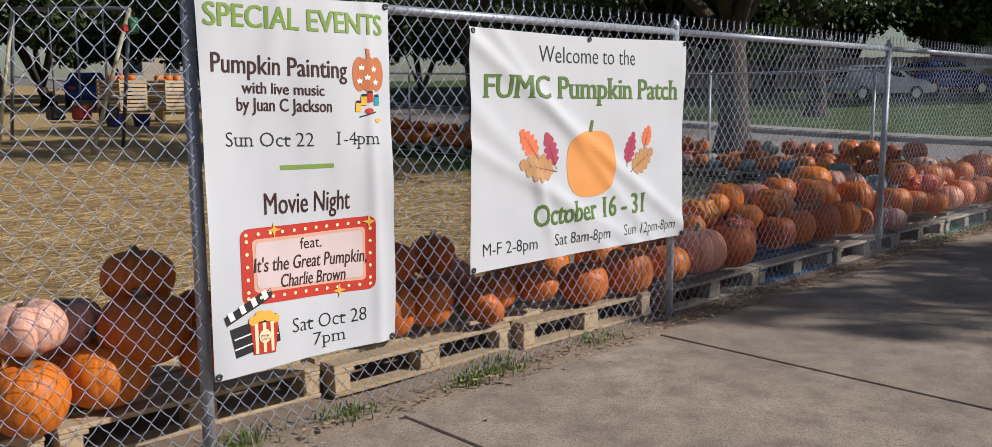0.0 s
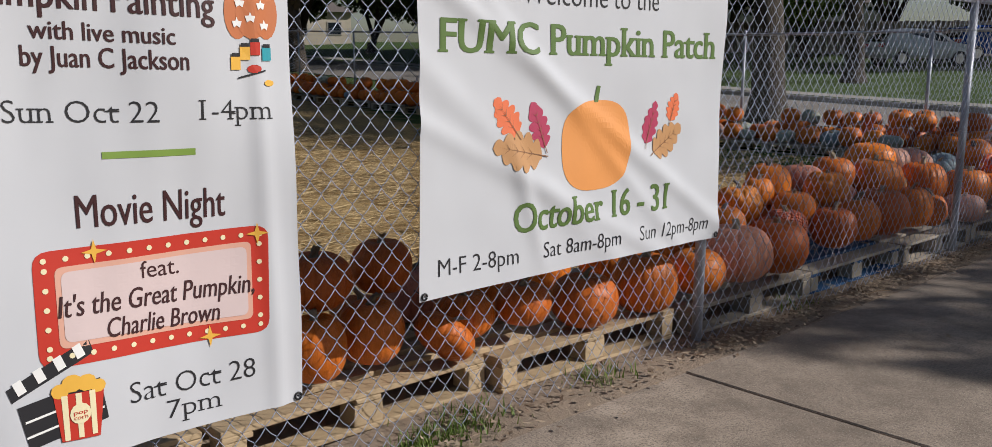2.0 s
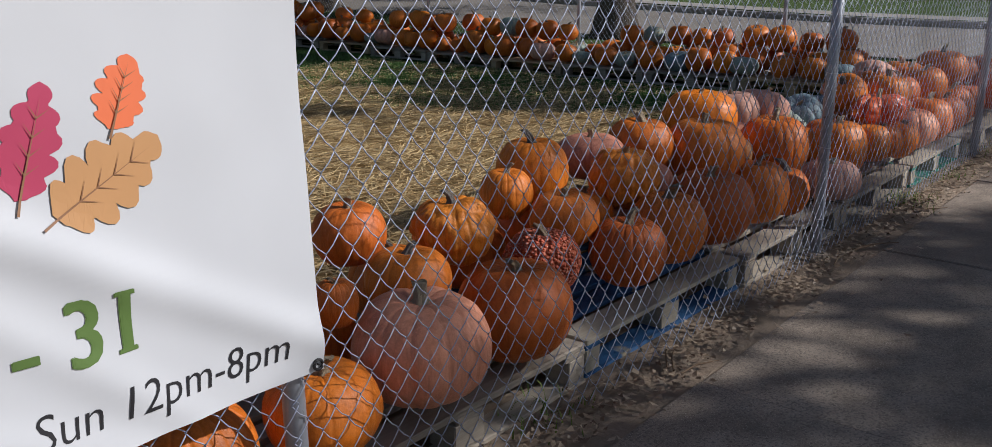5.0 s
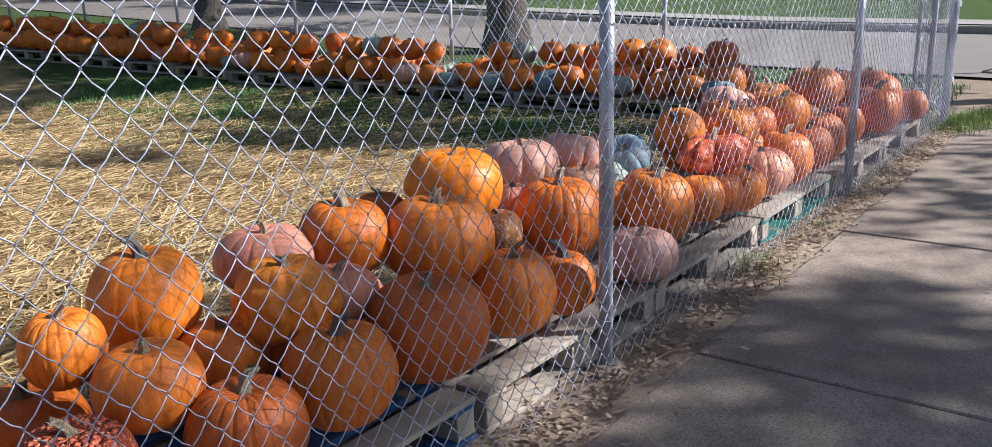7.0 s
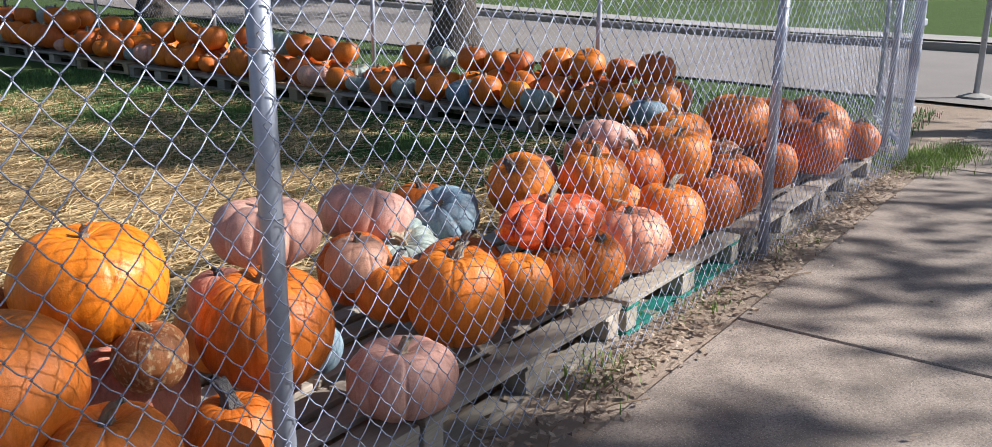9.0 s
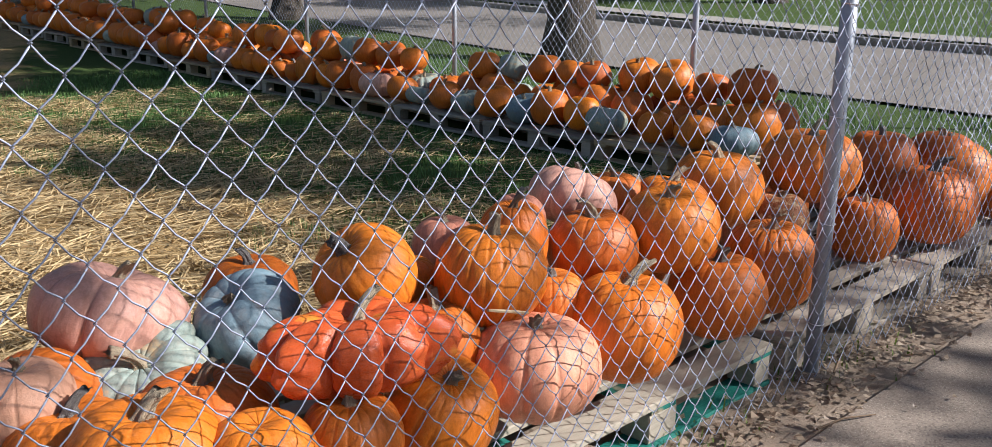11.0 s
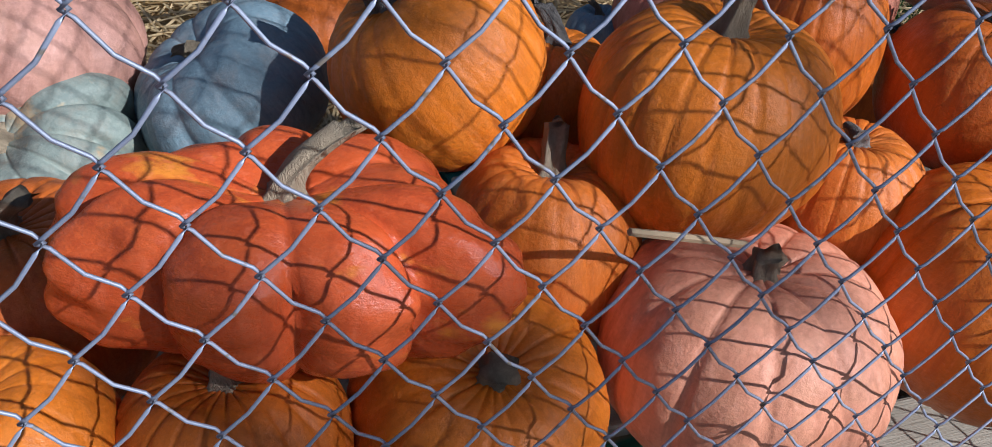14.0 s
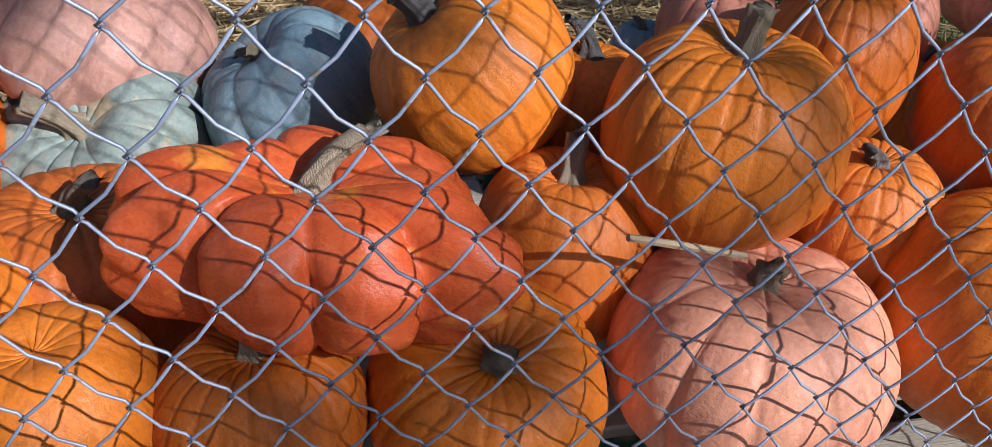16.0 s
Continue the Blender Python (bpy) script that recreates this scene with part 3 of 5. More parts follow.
def pumpkin(kind, x, y, z, r, h, lean=0.0, turn=0, detail=1, group="pumpkins along the footpath fence", stem=1.0, where="on a pallet", deep=1.0, tip=0.0, curl=None):
    """x, y, z: the middle; r, h: half width and half height; lean, tip: degrees of tilt towards +x and the path;
    curl: a stem of its own, as height, sweep, heading in degrees and thickness."""
    v = int(turn) % (4 if detail else 3)
    key = (kind, v, detail)
    if key not in BODIES:
        BODIES[key] = body_mesh(kind, v + 7 * len(kind), 168 if detail else 54, 44 if detail else 20)
    dim = {"red": 0.42, "pale": 0.42, "pink": 0.34, "blue": 0.34}.get(kind, 0.22)
    sk = (int(turn) % 7, int(turn) % 6 == 1, curl)
    if sk not in STEMS:
        STEMS[sk] = stem_mesh(sk[0], sk[1], curl and (curl[0], curl[1], curl[2] - turn, curl[3]))
    root = tagged(new("pumpkin"), WORDS[kind] + " pumpkin with a dry stem " + where, "pumpkin", group)
    root.matrix_basis = pose(x, y, z, tip, lean, 0) @ pose(0, 0, -h, 0, 0, turn)
    b = part("body", BODIES[key], None, root)
    b.location, b.scale = (0, 0, h), (r, r * deep * (0.97 + 0.06 * ((turn * 7) % 10) / 10), h)
    if stem:
        s = part("stem", STEMS[sk], None, root, "dark dry stem" if sk[1] else "grey-brown dry stem")
        s.location = (0, 0, h * (2 - dim * 1.02) - 0.01 * r)
        q = 0.5 * (r + h) * stem * (1.0 if r > 0.1 else 1.15)
        s.scale = (q, q, q)
    return root


pumpkin("orange", -0.55, 0.32, 0.29, 0.142, 0.142, 0, 303)
pumpkin("pink", -0.52, 0.40, 0.54, 0.144, 0.106, 0, 189)
pumpkin("pink", -0.30, 0.60, 0.47, 0.129, 0.118, 0, 309)
pumpkin("orange", -0.23, 0.44, 0.29, 0.176, 0.137, 0, 121)
pumpkin("brown", -0.07, 0.42, 0.45, 0.188, 0.154, 0, 66)
pumpkin("orange", -0.03, 0.55, 0.64, 0.149, 0.116, 0, 278)
pumpkin("brown", 0.11, 0.30, 0.33, 0.092, 0.103, 0, 320)
pumpkin("orange", 0.22, 0.55, 0.46, 0.092, 0.090, 0, 242)
pumpkin("orange", 1.15, 0.36, 0.32, 0.118, 0.132, 0, 297)
pumpkin("brown", 1.24, 0.50, 0.53, 0.148, 0.115, 0, 119)
pumpkin("brown", 1.42, 0.40, 0.32, 0.134, 0.131, 0, 33)
pumpkin("brown", 1.60, 0.58, 0.52, 0.128, 0.118, 0, 98)
pumpkin("orange", 1.69, 0.28, 0.27, 0.131, 0.079, 40, 310)
pumpkin("orange", 1.91, 0.42, 0.29, 0.134, 0.105, 0, 6)
pumpkin("orange", 2.14, 0.30, 0.32, 0.126, 0.099, 0, 240)
pumpkin("orange", 2.49, 0.26, 0.28, 0.157, 0.129, 0, 132)
pumpkin("orange", 2.90, 0.24, 0.30, 0.162, 0.153, 0, 282)
pumpkin("orange", 3.24, 0.18, 0.31, 0.149, 0.119, 0, 240)
pumpkin("brown", 3.43, 0.34, 0.49, 0.062, 0.070, 0, 267)
pumpkin("salmon", 3.60, 0.19, 0.35, 0.195, 0.160, 0, 276)
pumpkin("brown", 3.71, 0.60, 0.57, 0.113, 0.101, 0, 77)
pumpkin("orange", 3.72, 0.36, 0.47, 0.131, 0.102, 0, 199)
pumpkin("lumpy", 4.01, 0.45, 0.54, 0.133, 0.111, 0, 7)
pumpkin("brown", 4.02, 0.20, 0.33, 0.182, 0.160, 0, 281)
pumpkin("orange", 4.49, 0.62, 0.54, 0.101, 0.098, 0, 154)
pumpkin("warty", 4.33, 0.330, 0.380, 0.138, 0.115, 0, 243)
pumpkin("brown", 4.58, 0.42, 0.46, 0.130, 0.107, 0, 81)
pumpkin("brown", 4.69, 0.210, 0.350, 0.147, 0.130, 0, 203)
pumpkin("orange", 4.79, 0.730, 0.555, 0.150, 0.145, 0, 343)
pumpkin("orange", 4.88, 0.540, 0.395, 0.125, 0.105, 0, 101)
pumpkin("brown", 5.02, 0.235, 0.362, 0.155, 0.145, 0, 327, stem=1.2)
pumpkin("lumpy", 5.04, 0.450, 0.522, 0.142, 0.130, 0, 302)
pumpkin("salmon", 5.21, 0.730, 0.552, 0.162, 0.104, 0, 32)
pumpkin("salmon", 5.28, 0.500, 0.460, 0.125, 0.090, 0, 64)
pumpkin("brown", 5.40, 0.250, 0.365, 0.186, 0.163, 0, 77, stem=0.8)
pumpkin("orange", 5.44, 0.620, 0.577, 0.150, 0.130, 0, 304, stem=1.3)
pumpkin("brown", 5.68, 0.430, 0.540, 0.190, 0.155, 0, 242)
pumpkin("brown", 5.80, 0.220, 0.357, 0.148, 0.150, 0, 118)
pumpkin("orange", 5.85, 0.850, 0.505, 0.108, 0.113, 0, 21)
pumpkin("bright", 6.03, 0.640, 0.622, 0.187, 0.150, 0, 137, stem=0.7)
pumpkin("mottled", 6.06, 0.460, 0.465, 0.090, 0.085, 0, 218)
pumpkin("orange", 6.09, 0.200, 0.305, 0.115, 0.120, 0, 79, stem=1.3)
pumpkin("orange", 6.35, 0.380, 0.465, 0.178, 0.160, 0, 202)
pumpkin("salmon", 6.40, 0.630, 0.472, 0.095, 0.090, 0, 295)
pumpkin("blue", 6.62, 0.500, 0.280, 0.085, 0.080, 0, 49)
pumpkin("pink", 6.65, 0.180, 0.265, 0.158, 0.110, 0, 227)
pumpkin("pink", 6.72, 0.810, 0.565, 0.168, 0.114, 0, 18)
pumpkin("peach", 6.93, 0.620, 0.440, 0.110, 0.094, 0, 69)
pumpkin("orange", 6.97, 0.670, 0.400, 0.130, 0.112, -32, 66, tip=18, stem=1.2)
pumpkin("orange", 6.98, 0.500, 0.362, 0.132, 0.105, 0, 331)
pumpkin("orange", 7.05, 0.300, 0.360, 0.165, 0.165, 0, 92)
pumpkin("pink", 7.19, 0.830, 0.512, 0.183, 0.118, 20, 111)
pumpkin("pale", 7.20, 0.680, 0.395, 0.152, 0.098, -18, 132, tip=30, curl=(0.6, 0.4, 150, 0.095))
pumpkin("brown", 7.22, 0.410, 0.375, 0.152, 0.120, 0, 47)
pumpkin("orange", 7.22, 0.175, 0.375, 0.114, 0.112, 0, 92, stem=0)
pumpkin("orange", 7.42, 0.165, 0.360, 0.110, 0.105, 0, 62, curl=(0.5, 0.2, 100, 0.085))
pumpkin("blue", 7.47, 0.690, 0.465, 0.136, 0.104, -34, 344)
pumpkin("red", 7.49, 0.235, 0.528, 0.203, 0.098, 0, 340, deep=0.68, curl=(0.46, 0.42, 10, 0.072))
pumpkin("orange", 7.61, 0.930, 0.440, 0.130, 0.100, 0, 343)
pumpkin("ribbed", 7.66, 0.165, 0.345, 0.133, 0.122, 0, 201, tip=24, curl=(0.22, 0.06, 270, 0.11))
pumpkin("orange", 7.70, 0.500, 0.575, 0.130, 0.122, -38, 319, curl=(0.45, 0.05, 180, 0.11))
pumpkin("brown", 7.79, 0.340, 0.405, 0.118, 0.128, 0, 273)
pumpkin("orange", 7.86, 0.560, 0.460, 0.105, 0.125, 8, 121)
pumpkin("orange", 7.97, 0.335, 0.557, 0.145, 0.132, 4, 154, curl=(0.46, 0.06, 20, 0.09))
pumpkin("salmon", 7.97, 0.172, 0.358, 0.166, 0.130, 0, 215, curl=(0.2, 0.03, 0, 0.09))
pumpkin("blue", 8.04, 0.780, 0.455, 0.055, 0.062, 0, 356)
pumpkin("salmon", 8.14, 0.720, 0.515, 0.100, 0.090, 0, 293)
pumpkin("brown", 8.19, 0.330, 0.420, 0.105, 0.105, 0, 295, stem=1.2)
pumpkin("orange", 8.21, 0.500, 0.562, 0.103, 0.122, 0, 118)
pumpkin("ribbed", 8.31, 0.170, 0.372, 0.163, 0.152, 6, 172, tip=3, curl=(0.42, 0.62, 5, 0.075))
pumpkin("salmon", 8.33, 0.600, 0.580, 0.085, 0.085, 0, 61)
pumpkin("orange", 8.44, 0.400, 0.517, 0.136, 0.118, 0, 208, stem=1.2)
pumpkin("pink", 8.60, 0.620, 0.600, 0.150, 0.100, 24, 349)
pumpkin("orange", 8.70, 0.310, 0.545, 0.154, 0.134, -8, 143)
pumpkin("orange", 8.79, 0.185, 0.342, 0.155, 0.138, 0, 313)
pumpkin("brown", 8.80, 0.620, 0.575, 0.105, 0.085, 0, 14)
pumpkin("orange", 8.93, 0.480, 0.520, 0.142, 0.135, 6, 310)
pumpkin("brown", 9.19, 0.240, 0.337, 0.165, 0.165, 0, 83)
pumpkin("orange", 9.55, 0.700, 0.470, 0.185, 0.160, 0, 357)
pumpkin("mottled", 9.70, 0.500, 0.360, 0.119, 0.110, 0, 108)
pumpkin("brown", 10.12, 0.340, 0.270, 0.145, 0.145, 0, 291)
pumpkin("brown", 10.50, 0.220, 0.340, 0.190, 0.178, 0, 247)
pumpkin("brown", 9.96, 0.520, 0.540, 0.200, 0.156, 0, 167)
pumpkin("orange", 9.17, 0.800, 0.440, 0.120, 0.110, 0, 14)
pumpkin("brown", 10.81, 0.60, 0.42, 0.180, 0.170, 0, 277)
pumpkin("brown", 11.08, 0.42, 0.44, 0.170, 0.135, 0, 45)
pumpkin("brown", 11.09, 0.38, 0.35, 0.218, 0.198, 0, 53)
pumpkin("brown", 11.20, 0.48, 0.37, 0.155, 0.155, 0, 292)
pumpkin("brown", 11.23, 0.16, 0.28, 0.159, 0.131, 0, 327)


# filler pumpkins behind the front ones, resting on the pallets
random.seed(21)
for i in range(34):
    x = -2.7 + 0.42 * i + random.uniform(-0.08, 0.08)
    if x > 11.2:
        break
    if 6.9 < x < 8.6 or -0.1 < x < 0.9:
        continue
    r = random.uniform(0.13, 0.17)
    pumpkin(random.choice(("brown", "orange", "orange", "brown", "salmon")), x, random.uniform(0.62, 0.86), 0.15 + r * 0.85, r, r * 0.85, 0, random.randint(0, 359))
for i in range(6):
    r = random.uniform(0.13, 0.16)
    pumpkin("orange", -2.6 + 0.36 * i, 0.5 + random.uniform(-0.05, 0.05), 0.15 + r * 0.85, r, r * 0.85, 0, random.randint(0, 359))

# the far row, two deep and heaped
random.seed(33)
FAR = "pumpkins in the far row"
y = 1.9
while y < 22:
    step = random.uniform(0.24, 0.36)
    for k, dx in enumerate((0.16, 0.46, 0.76)):
        r = random.uniform(0.12, 0.185)
        kind = random.choices(("orange", "brown", "ribbed", "pink", "blue", "pale", "lumpy", "bright"), (10, 5, 4, 2, 1, 1, 1, 2))[0]
        asp = 0.66 if kind in ("pink", "pale", "blue") else random.uniform(0.78, 1.0)
        yy = y + random.uniform(-0.06, 0.06)
        pumpkin(kind, 11.38 + dx, yy, rise(11.9, yy) + 0.165 + r * asp, r, r * asp, random.uniform(-14, 14), random.randint(0, 359), 0, FAR, where="in the far row")
    if random.random() < 0.85:
        r = random.uniform(0.13, 0.18)
        kind = random.choices(("orange", "brown", "ribbed", "pale"), (8, 5, 3, 1))[0]
        pumpkin(kind, 11.38 + random.uniform(0.3, 0.7), y + step / 2, rise(11.9, y) + 0.165 + 0.26 + r * 0.75, r, r * 0.85, random.uniform(-25, 25), random.randint(0, 359), 0, FAR, where="in the far row")
    y += step


# ---------------------------------------------------------------- banners
def ripple(x, z, kind):
    """How far the vinyl stands off the wire at a place on the banner."""
    if kind == 1:
        d = 0.010 * math.sin(5.0 * x + 3.2 * z) + 0.007 * math.sin(11 * x - 4 * z + 1) + 0.008 * noise.noise((x * 3, z * 3, 1))
        d += 0.004 * noise.noise((x * 9, z * 2.5, 4)) + 0.009 * math.exp(-((x - 0.80 + 0.03 * z) / 0.03) ** 2)
        d += 0.012 * math.exp(-((x - 0.25 - 0.25 * (z - 1.4)) / 0.05) ** 2) * max(0, z - 0.9)
        return d + 0.018
    d = 0.010 + 0.010 * noise.noise((x * 2.2, z * 2.2, 5)) + 0.004 * noise.noise((x * 7, z * 5, 8))
    for a, b, w, amp in ((1.62, 1.95, 0.05, 0.022), (1.30, 2.6, 0.07, 0.014), (1.12, 1.55, 0.045, 0.014), (1.78, 2.9, 0.05, 0.012)):
        # diagonal pull folds running down to the far corner
        t = (z - a) + 0.62 * (x - 1.4) * (b / 2)
        d += 0.6 * amp * math.exp(-(t / w) ** 2)
    d += 0.012 * math.exp(-((x - 1.85 + 0.35 * (z - 0.8)) / 0.04) ** 2) * max(0, 1.15 - abs(z - 0.85) * 3)
    return d


def sheet(x0, x1, z0, z1, kind, front):
    nx_, nz = int((x1 - x0) / 0.014), int((z1 - z0) / 0.014)
    vs, fs = [], []
    for j in range(nz + 1):
        for i in range(nx_ + 1):
            x, z = x0 + (x1 - x0) * i / nx_, z0 + (z1 - z0) * j / nz
            # edges bow a little between the grommets
            ex = 0.008 * math.sin(math.pi * (z - z0) / (z1 - z0)) * (1 if i == 0 else -1 if i == nx_ else 0)
            zz = z - 0.012 * math.sin(math.pi * (x - x0) / (x1 - x0)) * (j / nz) + (0.008 * math.sin(math.pi * (x - x0) / (x1 - x0)) * (1 - j / nz))
            vs.append((x + ex, front - ripple(x, z, kind), zz))
    w = nx_ + 1
    for j in range(nz):
        for i in range(nx_):
            fs.append((j * w + i, j * w + i + 1, (j + 1) * w + i + 1, (j + 1) * w + i))
    back = [(x, y + 0.0012, z) for x, y, z in vs]
    o = len(vs)
    fs += [tuple(o + k for k in reversed(q)) for q in fs]
    return raw("vinyl_sheet", vs + back, fs, VINYL, True)


FRONT = -0.016


def ink(root, name, pts, mat, kind, lift=0.003, label=""):
    """A flat printed outline, cut into small triangles so that it follows the folds."""
    bm = bmesh.new()
    dx = -0.015 if kind == 1 else 0.0
    f = bm.faces.new([bm.verts.new((x + dx, 0, z)) for x, z in pts])
    bmesh.ops.triangulate(bm, faces=[f])
    for _ in range(5):
        long_ = [e for e in bm.edges if e.calc_length() > 0.03]
        if not long_:
            break
        bmesh.ops.subdivide_edges(bm, edges=long_, cuts=1)
        bmesh.ops.triangulate(bm, faces=bm.faces[:])
    for v in bm.verts:
        v.co = Vector((v.co.x, FRONT - ripple(v.co.x, v.co.z, kind) - 0.5 * lift, v.co.z))
    return part(name, bm, mat, root, label)


def words(root, body, x0, z0, x1, cap, mat, kind, slope=0.0, shear=0.0, bold=0.0, lift=0.003, slab=0.0):
    """A line of print from x0 to x1 with its baseline at z0 and capitals cap high; slab: length of the serifs."""
    cu = bpy.data.curves.new("print", "FONT")
    cu.body, cu.size, cu.shear, cu.offset, cu.resolution_u = body, 1.0, shear, min(0.0, bold), 3
    tmp = new("print", cu)
    bpy.context.view_layer.update()
    me = bpy.data.meshes.new_from_object(tmp.evaluated_get(bpy.context.evaluated_depsgraph_get()))
    bpy.data.objects.remove(tmp)
    if kind == 1:
        x0, x1, z0 = x0 - 0.015, x1 - 0.015, z0 - 0.003
    xs = [v.co.x for v in me.vertices]
    lo, hi = min(xs), max(xs)
    bm = bmesh.new()
    bm.from_mesh(me)
    bpy.data.meshes.remove(me)
    if slab:
        feet = []
        for e in bm.edges:
            a, b = e.verts[0].co, e.verts[1].co
            if len(e.link_faces) == 1 and abs(a.y - b.y) < 0.004 and 0.03 < abs(a.x - b.x) < 0.2:
                inward = 0.045 if e.link_faces[0].calc_center_median().y > a.y else -0.045
                feet.append((min(a.x, b.x) - slab, max(a.x, b.x) + slab, a.y, a.y + inward))
        for xa, xb, ya, yb in feet:
            bm.faces.new([bm.verts.new(p) for p in ((xa, ya, 0.01), (xb, ya, 0.01), (xb, yb, 0.01), (xa, yb, 0.01))])
    if bold > 0:
        first = list(bm.faces)
        for k, (dx, dy) in enumerate(((-1, 0), (1, 0), (-0.5, 0.35), (0.5, 0.35))):
            at = {}
            for f in first:
                for v in f.verts:
                    if v not in at:
                        at[v] = bm.verts.new((v.co.x + dx * bold, v.co.y + dy * bold, v.co.z + 0.02 + 0.02 * k))
            for f in first:
                bm.faces.new([at[v] for v in f.verts])
    for v in bm.verts:
        layer = v.co.z * 0.01
        x = x0 + (v.co.x - lo) / (hi - lo) * (x1 - x0)
        z = z0 + v.co.y / 0.69 * cap + slope * (x - x0)
        v.co = Vector((x, layer, z))
    bmesh.ops.triangulate(bm, faces=bm.faces[:])
    for _ in range(4):
        long_ = [e for e in bm.edges if e.calc_length() > 0.022]
        if not long_:
            break
        bmesh.ops.subdivide_edges(bm, edges=long_, cuts=1)
        bmesh.ops.triangulate(bm, faces=bm.faces[:])
    for v in bm.verts:
        v.co.y = FRONT - ripple(v.co.x, v.co.z, kind) - 0.5 * lift - v.co.y
    # one part a letter; dots join the stroke below them
    bm.verts.ensure_lookup_table()
    seen, islands = set(), []
    for v in bm.verts:
        if v in seen:
            continue
        stack, group = [v], []
        seen.add(v)
        while stack:
            w = stack.pop()
            group.append(w)
            for e in w.link_edges:
                o = e.other_vert(w)
                if o not in seen:
                    seen.add(o)
                    stack.append(o)
        islands.append([min(w.co.x for w in group), max(w.co.x for w in group), group])
    islands.sort(key=lambda g: g[0])
    letters = []
    for lo_, hi_, group in islands:
        if letters:
            a, b, other = letters[-1]
            lap = min(b, hi_) - max(a, lo_)
            if lap > 0.6 * min(b - a, hi_ - lo_):
                letters[-1] = [min(a, lo_), max(b, hi_), other + group]
                continue
        letters.append([lo_, hi_, group])
    for _, _, group in letters:
        one = bmesh.new()
        at = {w: one.verts.new(w.co) for w in group}
        done = set()
        for w in group:
            for f in w.link_faces:
                key = frozenset(f.verts)
                if key not in done:
                    done.add(key)
                    one.faces.new([at[u] for u in f.verts])
        part("letter", one, mat, root)
    bm.free()


def oval(cx, cz, rx, rz, n=24, p=1.0, turn=0.0):
    out = []
    for i in range(n):
        w = 2 * math.pi * i / n
        a, b = rx * math.copysign(abs(math.cos(w)) ** p, math.cos(w)), rz * math.copysign(abs(math.sin(w)) ** p, math.sin(w))
        out.append((cx + a * math.cos(turn) - b * math.sin(turn), cz + a * math.sin(turn) + b * math.cos(turn)))
    return out


def rounded(corners, r):
    """The outline of a four-sided shape with its corners rounded off by r."""
    out = []
    n = len(corners)
    for k in range(n):
        p, a, b = Vector(corners[k]), Vector(corners[k - 1]), Vector(corners[(k + 1) % n])
        u, v = p + (a - p).normalized() * r, p + (b - p).normalized() * r
        for q in (0.0, 0.25, 0.5, 0.75, 1.0):
            w = u.lerp(p, q).lerp(p.lerp(v, q), q)
            out.append((w.x, w.y))
    return out


def leaf_outline(cx, cz, length, width, angle, lobes=5):
    """Lobed oak leaf pointing along angle."""
    half = []
    n = lobes * 8
    for i in range(n + 1):
        q = i / n
        w = width * 0.62 * math.sin(math.pi * (0.04 + 0.94 * q ** 0.8)) ** 0.7 * (0.76 + 0.24 * math.cos(2 * math.pi * (lobes * q + 0.35)))
        half.append((q - 0.5 + 0.035 * math.cos(2 * math.pi * (lobes * q + 0.15)) * math.sin(math.pi * q), w))
    pts = [(u * length, w) for u, w in half] + [(u * length, -w) for u, w in reversed(half[1:-1])]
    c, s = math.cos(angle), math.sin(angle)
    return [(cx + u * c - w * s, cz + u * s + w * c) for u, w in pts]


def grommets(root, spots, kind):
    for x, z in spots:
        ring = [(x + 0.011 * math.cos(w), FRONT - ripple(x, z, kind) - 0.004, z + 0.011 * math.sin(w)) for w in [i * math.pi / 6 for i in range(13)]]
        v, f = tube(ring, [0.0035] * 13, 5)
        g = part("grommet", raw("grommet", v, f, DARKM), None, root, "dark metal eyelet")
        v, f = tube([(x, FRONT - ripple(x, z, kind) - 0.006, z), (x, 0.03, z + 0.012)], [0.0022, 0.0022], 5)
        part("cable_tie", raw("cable_tie", v, f, DARKM), None, g)


